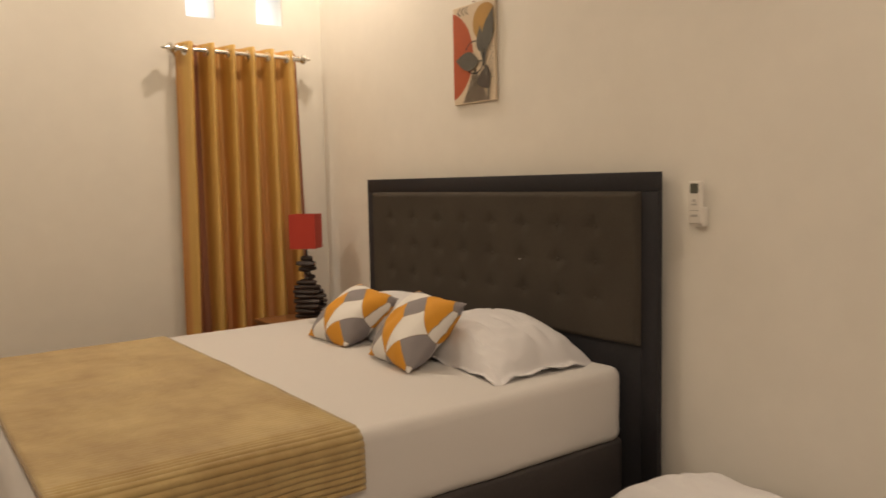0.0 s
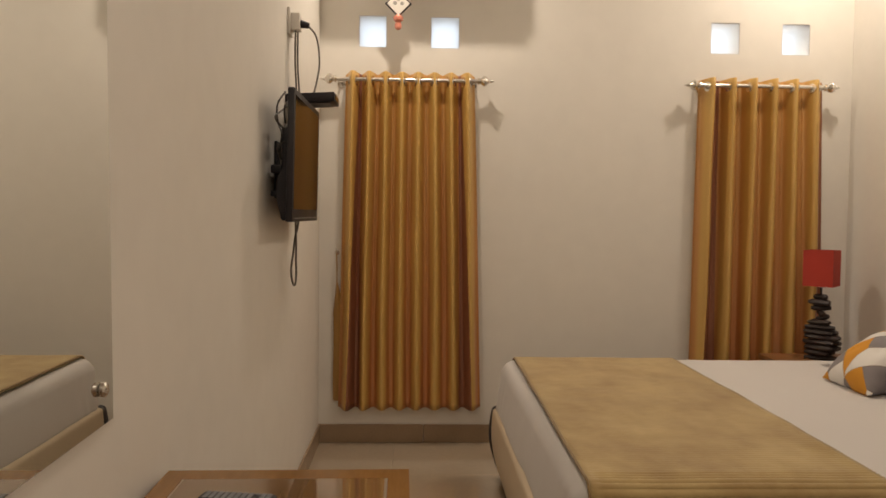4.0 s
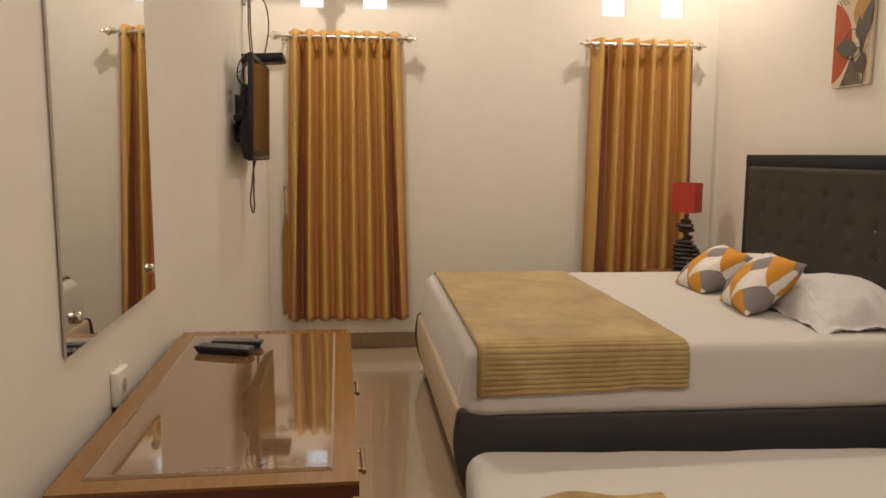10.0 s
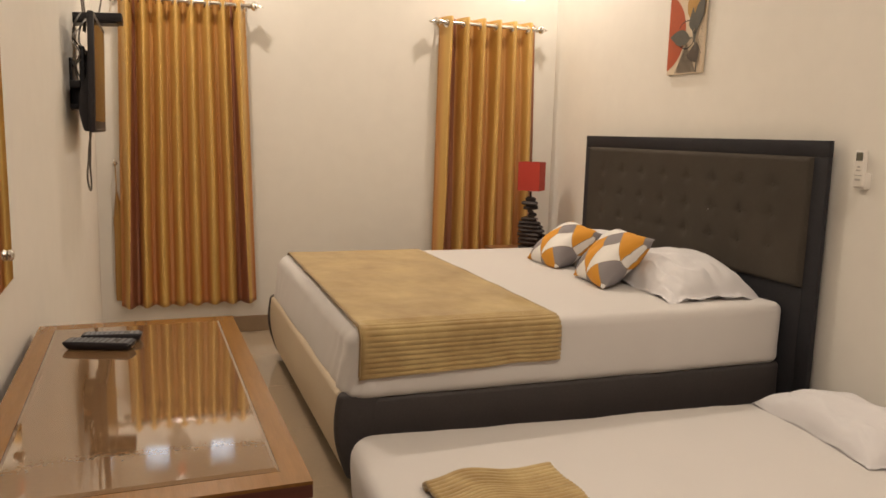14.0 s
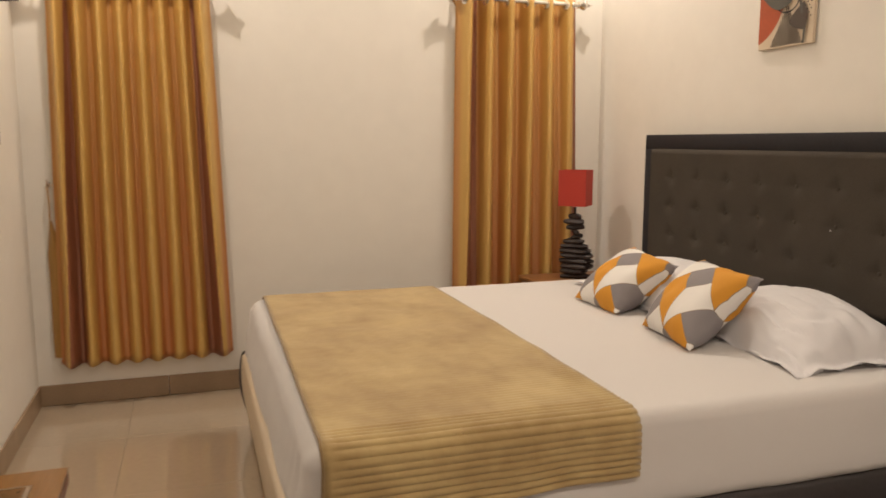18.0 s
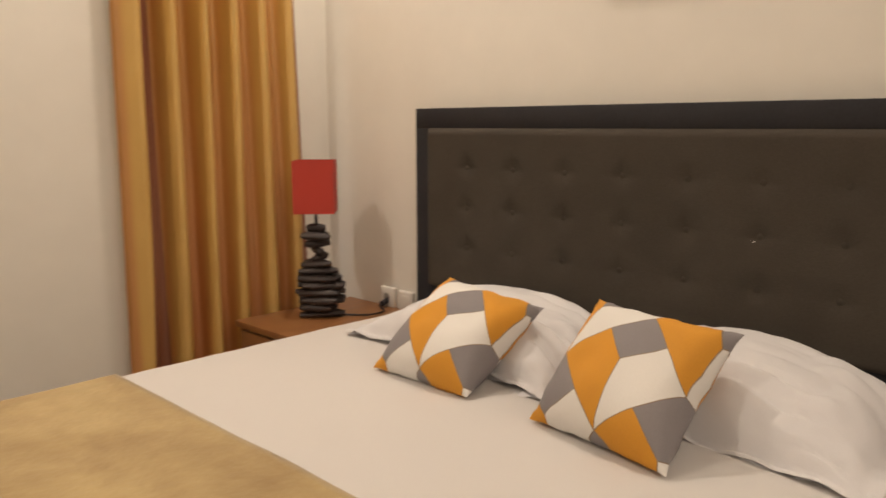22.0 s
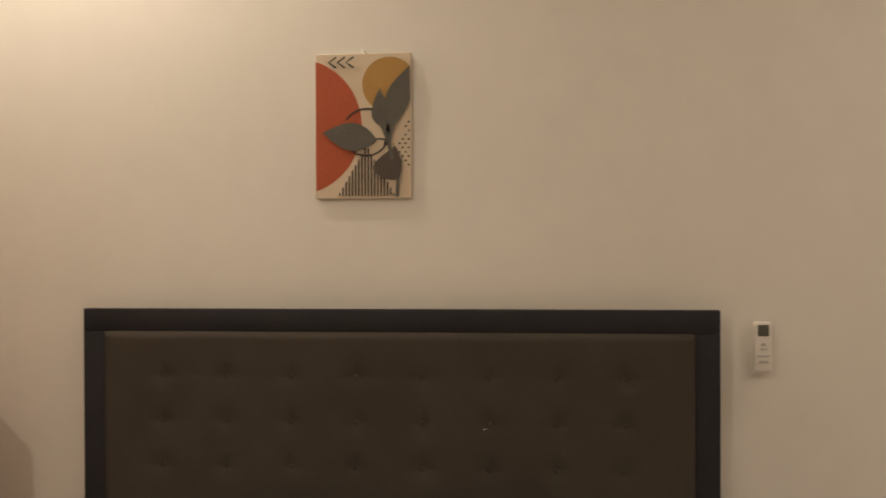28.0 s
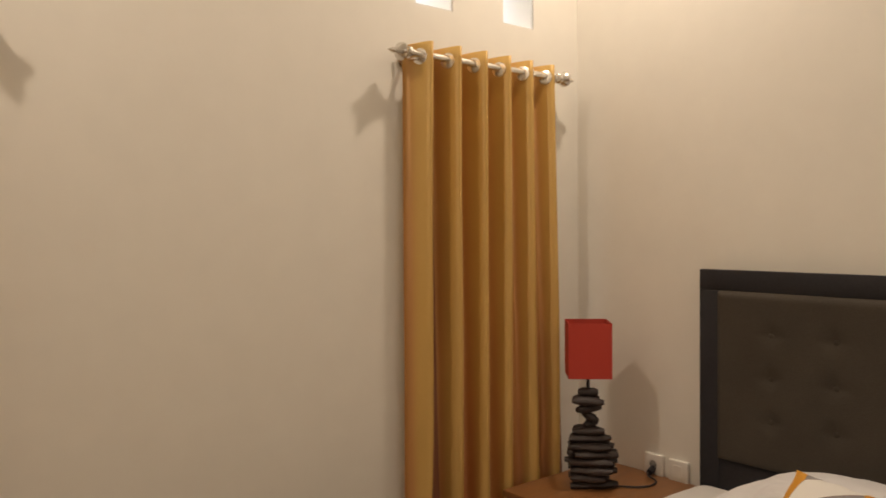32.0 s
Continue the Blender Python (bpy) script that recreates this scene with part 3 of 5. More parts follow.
# ---------------------------------------------------------------- cloth
def runner(name, x0, x1, prof, ribs, label, parent_at, thick=0.012, border=True, wave=0.006, slant=0.0):
    """A strip of cloth that follows a profile of (y, z) points; ribs: how deep the ribs are along it."""
    th = thing(name, parent_at, label, "bed runner")
    pts = []
    for (ya, za), (yb, zb) in zip(prof, prof[1:]):
        ln = math.hypot(yb - ya, zb - za)
        n = max(1, int(ln / 0.0023))
        pts += [(ya + (yb - ya) * k / n, za + (zb - za) * k / n) for k in range(n)]
    pts.append(prof[-1])
    bm = bmesh.new()
    NX = 40
    s, rows = 0.0, []
    for k, (y, z) in enumerate(pts):
        a, b = pts[max(k - 1, 0)], pts[min(k + 1, len(pts) - 1)]
        ty, tz = b[0] - a[0], b[1] - a[1]
        ln = math.hypot(ty, tz) or 1
        ny, nz = -tz / ln, ty / ln
        if nz < -0.01 or (abs(nz) <= 0.01 and ny > 0 and k < len(pts) / 2):
            ny, nz = -ny, -nz
        if k:
            s += math.hypot(y - pts[k - 1][0], z - pts[k - 1][1])
        row = []
        for i in range(NX + 1):
            xs = x0 - slant * (1 - min(1.0, s / 1.9))
            x = xs + (x1 - xs) * i / NX
            fall = ribs(s) * (0.0 if border and x - xs < 0.030 else 1.0)
            if border and s > 0.255:
                # the pile is brushed flat but for the side towards the pillows
                fall *= min(1.0, max(0.12, 2.2 * (x - xs) / (x1 - xs) - 1.1)) * min(1.2, max(0.3, 1 + 1.5 * noise.noise((x * 4, s * 4, 8.0))))
            d = thick + fall * 0.0085 * (abs(math.sin(math.pi * s / 0.0185)) ** 0.36 - 0.8) + 0.002 * noise.noise((x * 6, s * 7, 2.0))
            row.append(bm.verts.new((x + wave * noise.noise((s * 4, i * 0.01, 5)), y + ny * d + (2 * wave * noise.noise((x * 5, 3, 1)) if wave > 0.01 else 0), z + nz * d + (0.016 * (x - x0) / (x1 - x0) - 0.008 + 0.006 * noise.noise((x * 6, 1, 4))) * max(0, 1 - s / 0.16))))
        rows.append(row)
    for a, b in zip(rows, rows[1:]):
        for i in range(NX):
            bm.faces.new((a[i], a[i + 1], b[i + 1], b[i]))
    ob = part("cloth", bm, RUNNER, th)
    md = ob.modifiers.new("thickness", "SOLIDIFY")
    md.thickness, md.offset = thick * 0.8, -1
    return th, pts


def arc(cy, cz, r, a0, a1, n=8):
    return [(cy + r * math.cos(radians(a0 + (a1 - a0) * k / n)), cz + r * math.sin(radians(a0 + (a1 - a0) * k / n))) for k in range(n + 1)]


R = 0.042
prof = [(MY0 - 0.001, 0.445)] + arc(MY0 + R, MZ - R, R + 0.001, 180, 90) + [(1.9, MZ + 0.006)] + arc(MY1 - R, MZ - R, R + 0.001, 90, 0) + [(MY1 + 0.001, 0.46)]
run, rp = runner("bed_runner", -0.507, 0.276, prof, lambda s: 1.0 if s < 0.255 else 0.75 * max(0.0, 1 - (s - 0.255) / 0.7), "ochre plush bed runner with ribbed ends across the bed's foot", (-0.13, 1.92, MZ), slant=0.034)
for xe in (-0.507,):
    bm = bmesh.new()
    pts = [(xe - 0.034 * (1 - min(1.0, k * 0.046 / 1.9)), y + (-0.012 if k < 5 else 0), z + (0.012 if MY0 + 0.02 < y < MY1 - 0.02 else 0.004)) for k, (y, z) in enumerate(rp[::20])]
    tube(bm, pts, 0.004, 6)
    part("binding", bm, RUNEDGE, run, "stitched edge binding")

PA, PB, PC, PD, PE, PF = (.364, .307), (.58, .133), (.541, .506), (.76, .335), (.972, .551), (.12, .553)
PG, PH, PI, PJ, PK, PL, PM = (.35, .776), (.541, .957), (.751, .763), (.152, .968), (.951, .954), (.152, .125), (.985, .158)
PATCH = [("O", [(0, 0), (.1, 0), PL, PF, (0, .56)]), ("G", [(.1, 0), (.3, 0), PL]), ("W", [PL, (.3, 0), (.6, 0), PB, PA, PF]), ("G", [PB, PD, PC, PA]),
         ("O", [(.6, 0), (.89, 0), PM, PE, PD, PB]), ("G", [(.89, 0), (1, 0), (1, .14), PM]), ("W", [PM, (1, .14), (1, .56), PE]),
         ("O", [PA, PC, PH, PG, PF]), ("W", [PC, PD, PE, PI, PH]), ("G", [(0, .56), PF, PG, PJ, (0, .87)]), ("O", [(0, .87), PJ, (.16, 1), (0, 1)]),
         ("W", [PG, PH, (.48, 1), (.16, 1), PJ]), ("G", [PH, (.62, 1), (.48, 1)]), ("O", [PH, PI, PK, (.95, 1), (.62, 1)]),
         ("G", [PI, PE, (1, .56), (1, .93), PK]), ("W", [PK, (1, .93), (1, 1), (.95, 1)])]
SLOT = {"O": 0, "G": 1, "W": 2}


def cushion(name, tl, tr, bl, br, thick, label):
    """A square patchwork cushion between four corner points."""
    tl, tr, bl, br = (Vector(v) for v in (tl, tr, bl, br))
    th = thing(name, (bl + br) / 2, label, "cushion", "patchwork cushions on the bed")
    nrm = (tr - tl).cross(bl - tl).normalized()
    if nrm.x > 0:
        nrm = -nrm
    for side, pn in ((1, "front_cover"), (-1, "back_cover")):
        bm = bmesh.new()
        cache = {}
        for slot, poly in PATCH:
            vs = []
            for p in poly:
                if p not in cache:
                    cache[p] = bm.verts.new((p[0], p[1], 0))
                vs.append(cache[p])
            f = bm.faces.new(vs)
            f.material_index = SLOT[slot]
        # thin printed line between the patches
        bm.normal_update()
        inner = set(bm.faces)
        bmesh.ops.inset_individual(bm, faces=bm.faces[:], thickness=0.0026, use_even_offset=True)
        for f in bm.faces:
            if f not in inner and not any(e.is_boundary for e in f.edges):
                f.material_index = 3
        bmesh.ops.triangulate(bm, faces=bm.faces[:])
        for _ in range(2):
            bmesh.ops.subdivide_edges(bm, edges=[e for e in bm.edges if e.calc_length() > 0.06], cuts=2, use_grid_fill=True)
            bmesh.ops.triangulate(bm, faces=bm.faces[:])
        for v in bm.verts:
            u, w = v.co.x, v.co.y
            a, b = 2 * u - 1, 2 * w - 1
            puff = max(0.0, (1 - abs(a) ** 3.0) * (1 - abs(b) ** 3.0)) ** 0.60
            pin = (0.02 if b > 0 else 0.05) * (1 - a * a) * (abs(b) ** 3)       # sides drawn in between the corners
            rim_ = max(abs(a), abs(b)) ** 4 * (1 - (a * b) ** 2)
            pin2 = 0.06 * (1 - b * b) * (abs(a) ** 3)
            uu, ww = u + (-a) * pin2, w + (-b) * pin
            uu += 0.014 * rim_ * noise.noise((u * 6, w * 9, tl.y))
            ww += 0.014 * rim_ * noise.noise((u * 9, w * 6, tl.y + 4))
            p = (tl * (1 - uu) + tr * uu) * (1 - ww) + (bl * (1 - uu) + br * uu) * ww
            wr = 0.009 * noise.noise((u * 5, w * 5, side * 3 + tl.y)) * puff
            rim = max(abs(a), abs(b)) ** 6
            ruffle = 0.008 * rim * noise.noise((u * 13, w * 13, 2 * tl.y))
            v.co = p + nrm * (side * (thick * puff + wr) + ruffle)
        part(pn, bm, [ORANGE, GREYC, WHITEC, SEAM], th)
    return th


cushion("cushion", (1.066, 2.318, 0.844), (1.045, 1.962, 0.816), (0.788, 2.346, 0.632), (0.786, 1.997, 0.632), 0.082, "square orange, grey and white patchwork cushion leaning on a pillow")
cushion("cushion", (1.034, 1.791, 0.868), (0.987, 1.416, 0.861), (0.784, 1.807, 0.632), (0.731, 1.445, 0.632), 0.082, "square orange, grey and white patchwork cushion leaning on a pillow")


def pillow(name, m, w, h, t, label, seed, group="", flange=0.03, crease=1.0, droop=0.03, blunt=0.0, sag=0.0, lean=0.0, taper=0.0):
    """A bed pillow: w along y, h along x, in the pose m; wrinkled cotton cover with flat flanges."""
    th = thing(name, m.translation, label, "pillow", group)
    bm = bmesh.new()
    N = 64
    for side in (1, -1):
        g = []
        for j in range(N + 1):
            row = []
            for i in range(N + 1):
                a, b = 2 * i / N - 1, 2 * j / N - 1
                fa, fb = max(0, 1 - (abs(a) / (1 - 2 * flange)) ** 2.9), max(0, 1 - (abs(b) / (1 - 2 * flange)) ** 2.8)
                puff = (fa * fb) ** 0.55 * (1 - lean * max(0.0, a) ** 1.5)
                wr = noise.noise((a * 2.3 + seed, b * 2.3, side)) * 0.014 + noise.noise((a * 5 + seed, b * 4, side * 2)) * 0.005 * (0.2 + abs(a))
                # gathers that run in from the ends and along the front
                edge = abs(a) ** 2.2
                wr += 0.0075 * crease * math.sin(7 * b + 3 * a + 5 * noise.noise((a * 2, b * 2, seed))) * edge
                wr += 0.005 * crease * math.sin(10 * a + 6 * noise.noise((a * 2.5, b * 2, seed + 3))) * max(0.0, -b) ** 1.5
                for q, (fx, fy) in enumerate(((1.5, 2.2), (2.7, 1.9), (2.1, 3.6))):
                    wr -= 0.015 * crease * max(0, 1 - 4.0 * abs(noise.noise((a * fx + seed + 5 * q, b * fy, side + q)))) * (0.10 + abs(a) ** 1.3 + 0.8 * max(0.0, -b) ** 2)
                pin = (0.16 if b < 0 else 0.05) * (1 - a * a) * abs(b) ** 3
                z = side * (t / 2 * puff * (1.15 if side > 0 else 0.35) + 0.002) + wr * (0.25 + puff) - (droop + 0.018 * max(0.0, b) * abs(a)) * max(abs(a), abs(b)) ** 5 - 0.75 * droop * max(0.0, b) * abs(a) ** 3
                z -= sag * max(0.0, b) ** 2 * abs(a) ** 3
                rc_ = 1 - blunt * (a * b) ** 4
                row.append(bm.verts.new((rc_ * h / 2 * (b - b * pin), rc_ * w / 2 * (a - a * 0.04 * (1 - b * b)) * (1 - taper * max(0.0, a) * (b + 1) / 2), z + 0.012 * noise.noise((a * 3, b * 3, seed + 9)) * (1 - puff))))
            g.append(row)
        for j in range(N):
            for i in range(N):
                bm.faces.new((g[j][i], g[j][i + 1], g[j + 1][i + 1], g[j + 1][i]))
    bmesh.ops.transform(bm, matrix=m, verts=bm.verts[:])
    part("cover", bm, COTTON, th)
    return th


pillow("pillow", pose(1.155, 1.520, 0.658, 0, -3, -2), 0.81, 0.54, 0.235, "plump white cotton pillow leaning against the headboard", 1.3, "white pillows at the headboard", flange=0.045, droop=0.012, sag=0.045)
pillow("pillow", pose(1.178, 2.238, 0.660, 0, -2.5, -5), 0.86, 0.50, 0.245, "plump white cotton pillow leaning against the headboard", 7.7, "white pillows at the headboard", flange=0.045, droop=0.012, sag=0.045, lean=0.45)

# ---------------------------------------------------------------- extra bed
EX0, EX1, EY0, EY1, EZ = -0.622, 1.405, -0.03, 0.930, 0.245
xb = thing("extra_bed", ((EX0 + EX1) / 2, (EY0 + EY1) / 2, 0), "low single mattress under a white sheet on the floor", "mattress")
bm = bmesh.new()
rounded_slab(bm, EX0, EX1, EY0, EY1, FZ, EZ, 0.05, 0.10, 6, 0.004, 36, 0.006, 11)
bmesh.ops.rotate(bm, cent=((EX0 + EX1) / 2, (EY0 + EY1) / 2, 0), matrix=Matrix.Rotation(radians(-4.0), 3, "Z"), verts=bm.verts[:])
part("mattress", bm, LINEN, xb)
pillow("pillow", pose(1.240, 0.490, 0.276, 0, -2, -8), 0.70, 0.40, 0.136, "flat white cotton pillow on the low extra mattress", 4.1, flange=0.015, crease=0.25, droop=0.018, blunt=0.06, taper=0.2)
RY0 = EY0 + 0.044
prof2 = [(RY0 - 0.001, 0.10)] + arc(RY0 + 0.05, EZ - 0.05, 0.051, 180, 90) + [(0.20, EZ + 0.005), (0.30, EZ + 0.012), (0.40, EZ + 0.008), (0.488, EZ + 0.018)] + arc(0.490, EZ + 0.004, 0.014, 90, -50)
runner("folded_runner", -0.455, -0.03, prof2, lambda s: 0.7, "folded ochre ribbed runner on the low extra mattress", (-0.24, 0.3, EZ), 0.018, False, 0.03)


# ---------------------------------------------------------------- curtains
def finial(bm, x, sx):
    prof = [(0.0, 0.0), (0.014, 0.002), (0.014, 0.012), (0.020, 0.016), (0.020, 0.022), (0.012, 0.027), (0.024, 0.036), (0.030, 0.048), (0.026, 0.060),
            (0.014, 0.070), (0.008, 0.078), (0.010, 0.084), (0.004, 0.096), (0.001, 0.104)]
    lathe(bm, prof, pose(x, RODY, RODZ, 0, 90 * sx, 0))


RODY, RODZ = 3.368, 2.064


def curtain(name, x0, x1, r0, r1, zb, folds, seed, flare, right=(0.72, 0.48, 1.08, 1.28)):
    """Cloth from x0 to x1 on a rod whose finials reach from r0 to r1; right: where its russet strip lies, at the top and at the hem."""
    rod = thing("curtain_rod", ((x0 + x1) / 2, YW, RODZ), "brushed silver curtain rod with ornate turned finials", "curtain rod", "curtain rods on the window wall")
    bm = bmesh.new()
    cyl(bm, (r0 + 0.10, RODY, RODZ), (r1 - 0.10, RODY, RODZ), 0.012)
    part("rod", bm, CHROME, rod)
    for x, sx in ((r0 + 0.104, -1), (r1 - 0.104, 1)):
        bm = bmesh.new()
        finial(bm, x, sx)
        part("finial", bm, CHROME, rod)
        bm = bmesh.new()
        cyl(bm, (x - sx * 0.012, RODY, RODZ - 0.012), (x - sx * 0.012, YW - 0.002, RODZ - 0.012), 0.006)
        cyl(bm, (x - sx * 0.012, YW - 0.006, RODZ - 0.012), (x - sx * 0.012, YW, RODZ - 0.012), 0.024)
        part("bracket", bm, CHROME, rod)
    cu = thing(name, ((x0 + x1) / 2, RODY, zb), "gold and russet satin eyelet curtain drawn in even folds", "curtain", "curtains on the window wall")
    bm = bmesh.new()
    uv = bm.loops.layers.uv.new("UVMap")
    NXX, NZZ = 640, 56
    zt = RODZ + 0.037

    def place(s, v):
        """s across the cloth 0..1, v up 0..1"""
        z = zb + (zt - zb) * v
        ph = s * folds * 2 * math.pi + math.pi
        low = 1 - v
        edge = math.exp(-(s / 0.07) ** 2) + math.exp(-((1 - s) / 0.07) ** 2)
        amp = 0.046 * (1 - 0.30 * low) * (1 + 0.2 * math.sin(5 * s + seed)) + 0.004 * edge
        wob = 0.5 * noise.noise((s * 5, v * 1.6, seed)) * low
        x = x0 + (x1 - x0) * s + 0.012 * math.sin(ph) * (1 - 0.4 * low) + 0.012 * noise.noise((s * 4, v * 1.3, seed + 3)) * low
        x += (s - 0.5) * flare * low * (1.6 if s > 0.5 else 1)
        c = (1 + math.cos(ph + wob)) / 2
        y = RODY + 0.014 - amp * (1.75 * c ** (3.6 + 1.2 * min(1, low * 4) - 2.6 * low) - 0.75) + 0.006 * noise.noise((s * 9, v * 3, seed + 5)) * low
        # a second, shallower fold lower down
        y -= (0.004 + 0.006 * min(1, low * 3)) * max(0.0, 1 - 1.15 * low) * ((1 - math.cos(ph + 1.6 * wob + 0.5 * math.sin(7 * s + seed))) / 2) ** 26 * min(1, s * 12, (1 - s) * 12)
        zz = z + (-0.004 * math.cos(ph) if v == 0 else 0) + (0.004 * math.cos(ph) if v == 1 else 0)
        return Vector((x, y - 0.012 * low, zz))
    fold_shade = bm.verts.layers.float.new("fold_shade")
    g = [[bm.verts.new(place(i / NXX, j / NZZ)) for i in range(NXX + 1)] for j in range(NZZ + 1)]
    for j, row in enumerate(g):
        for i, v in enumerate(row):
            # reddish shade of the folds painted in between the ridges, stronger towards the hem
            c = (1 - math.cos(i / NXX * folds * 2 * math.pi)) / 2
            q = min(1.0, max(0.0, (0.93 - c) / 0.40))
            v[fold_shade] = q * q * (3 - 2 * q) * (0.42 + 0.58 * (1 - j / NZZ)) * (0.98 + 0.25 * noise.noise((i / NXX * 6, j / NZZ * 2, seed)))
    for j in range(NZZ):
        for i in range(NXX):
            f = bm.faces.new((g[j][i], g[j][i + 1], g[j + 1][i + 1], g[j + 1][i]))
            s = (i + 0.5) / NXX
            low = 1 - (j + 0.5) / NZZ
            strip = (0.72, 0.48, 1.08, 1.28) if s < 0.5 else right
            side = min(s, 1 - s) * folds
            for lp_, (di, dj) in zip(f.loops, ((0, 0), (1, 0), (1, 1), (0, 1))):
                lp_[uv].uv = ((i + di) / NXX, (j + dj) / NZZ)
            # a russet strip beside each border, wider towards the hem
            f.material_index = 1 if strip[0] + (strip[1] - strip[0]) * low < side < strip[2] + (strip[3] - strip[2]) * low else 0
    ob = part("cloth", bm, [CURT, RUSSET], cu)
    ob.data.set_sharp_from_angle(angle=math.pi)
    md = ob.modifiers.new("thickness", "SOLIDIFY")
    md.thickness, md.offset = 0.002, 0
    vr = (RODZ - zb) / (zt - zb)
    steps = [place(k / 3000, vr) for k in range(3001)]
    for a, b in zip(steps, steps[1:]):
        if (a.y - RODY) * (b.y - RODY) < 0:
            d = (b - a).normalized()
            turn = math.degrees(math.atan2(d.y, d.x)) + 90
            bm = bmesh.new()
            lathe(bm, [(0.017, -0.004), (0.027, -0.0025), (0.027, 0.0025), (0.017, 0.004), (0.017, -0.0039)], pose(a.x, a.y, RODZ - 0.006, 0, 0, turn) @ pose(0, 0, 0, 0, 90, 0), 20)
            part("eyelet", bm, CHROME, cu, "chrome eyelet ring")
    return cu


# gold cloth streaked along the drop; the shade in its folds is painted as rust


def satin(name, col, col2, metal=0.14, rust=None):
    """Anisotropic satin: light spreads along the drop and stays narrow across it."""
    m = material(name, col, 0.42, scale=7, fine=320, bump=0.06, bump_scale=500, stretch=(1, 1, 0.5), sheen=0.0, col2=col2, big=0.6, metal=metal, spec=0.7)
    nt = m.node_tree
    p = nt.nodes["Principled BSDF"]
    p.inputs["Anisotropic"].default_value, p.inputs["Anisotropic Rotation"].default_value = 0.85, 0.25
    tn = nt.nodes.new("ShaderNodeTangent")
    tn.direction_type, tn.uv_map = "UV_MAP", "UVMap"
    nt.links.new(tn.outputs["Tangent"], p.inputs["Tangent"])
    # rust: colour of the painted fold shade, mixed over the gold
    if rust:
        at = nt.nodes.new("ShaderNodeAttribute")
        at.attribute_name = "fold_shade"
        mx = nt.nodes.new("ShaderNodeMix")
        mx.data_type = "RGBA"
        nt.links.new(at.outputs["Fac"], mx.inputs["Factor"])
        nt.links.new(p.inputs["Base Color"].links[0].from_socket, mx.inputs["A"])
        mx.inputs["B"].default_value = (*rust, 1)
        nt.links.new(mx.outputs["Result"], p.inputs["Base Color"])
    return m


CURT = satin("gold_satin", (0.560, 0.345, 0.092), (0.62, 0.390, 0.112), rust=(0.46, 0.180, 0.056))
RUSSET = satin("russet_satin", (0.255, 0.095, 0.047), (0.295, 0.113, 0.055))
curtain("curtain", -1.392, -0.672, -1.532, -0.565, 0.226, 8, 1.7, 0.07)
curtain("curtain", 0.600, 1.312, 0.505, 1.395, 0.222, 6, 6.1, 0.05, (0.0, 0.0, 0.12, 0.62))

# tie-back hook and cord beside the curtain
hk = thing("tieback_hook", (-1.437, YW, 1.10), "small metal tie-back hook with a gold cord hanging", "curtain hook")
bm = bmesh.new()
cyl(bm, (-1.437, YW, 1.10), (-1.437, YW - 0.005, 1.10), 0.014)
tube(bm, [(-1.437, YW - 0.004, 1.10), (-1.437, YW - 0.04, 1.10), (-1.437, YW - 0.05, 1.115), (-1.437, YW - 0.045, 1.128)], 0.004)
part("hook", bm, CHROME, hk)
bm = bmesh.new()
tube(bm, [(-1.437, YW - 0.035, 1.104), (-1.434, YW - 0.036, 1.0), (-1.436, YW - 0.034, 0.88)], 0.004)
rows_ = []
for k in range(25):
    t = k / 24
    hwid = 0.006 + 0.026 * min(1, t * 4) * (1 - 0.15 * t)
    z = 0.93 - 0.67 * t
    cx = -1.434 + 0.014 * t + 0.006 * math.sin(5 * t)
    rows_.append([bm.verts.new((cx + hwid * u, YW - 0.030 - 0.008 * math.cos(2.2 * u), z)) for u in (-1, -0.5, 0, 0.5, 1)])
for a, b in zip(rows_, rows_[1:]):
    for k in range(4):
        bm.faces.new((a[k], a[k + 1], b[k + 1], b[k]))
        bm.faces.new([bm.verts.new(v.co + Vector((0, 0.004, 0))) for v in (b[k], b[k + 1], a[k + 1], a[k])])
part("tassel", bm, GOLD, hk, "gold fabric tie-back")

# ---------------------------------------------------------------- nightstand and lamp
NX0, NX1, NY0, NY1, NZT = 0.945, 1.502, 2.89, 3.315, 0.562
ns = thing("nightstand", ((NX0 + NX1) / 2, (NY0 + NY1) / 2, 0), "brown wooden nightstand beside the bed", "nightstand")
bm = bmesh.new()
rbox(bm, NX0, NX1, NY0, NY1, NZT - 0.025, NZT, 0.004)
part("top", bm, WOODNS, ns)
bm = bmesh.new()
for b in ((NX0 + 0.015, NX1, NY0 + 0.01, NY0 + 0.03, 0.06, NZT - 0.025), (NX0 + 0.015, NX1, NY1 - 0.03, NY1 - 0.01, 0.06, NZT - 0.025),
          (NX0 + 0.03, NX1 - 0.01, NY0 + 0.03, NY1 - 0.03, 0.06, 0.08), (NX1 - 0.02, NX1, NY0 + 0.03, NY1 - 0.03, 0.08, NZT - 0.025)):
    box(bm, *b)
part("body", bm, WOODNS, ns)
for k in range(2):
    z0 = 0.085 + 0.225 * k
    bm = bmesh.new()
    rbox(bm, NX0 + 0.005, NX0 + 0.025, NY0 + 0.033, NY1 - 0.033, z0, z0 + 0.218, 0.003)
    dr = part("drawer", bm, WOODNS, ns)
    bm = bmesh.new()
    cyl(bm, (NX0 + 0.006, (NY0 + NY1) / 2, z0 + 0.11), (NX0 - 0.018, (NY0 + NY1) / 2, z0 + 0.11), 0.006, 0.011)
    sub("knob", bm, CHROME, dr)
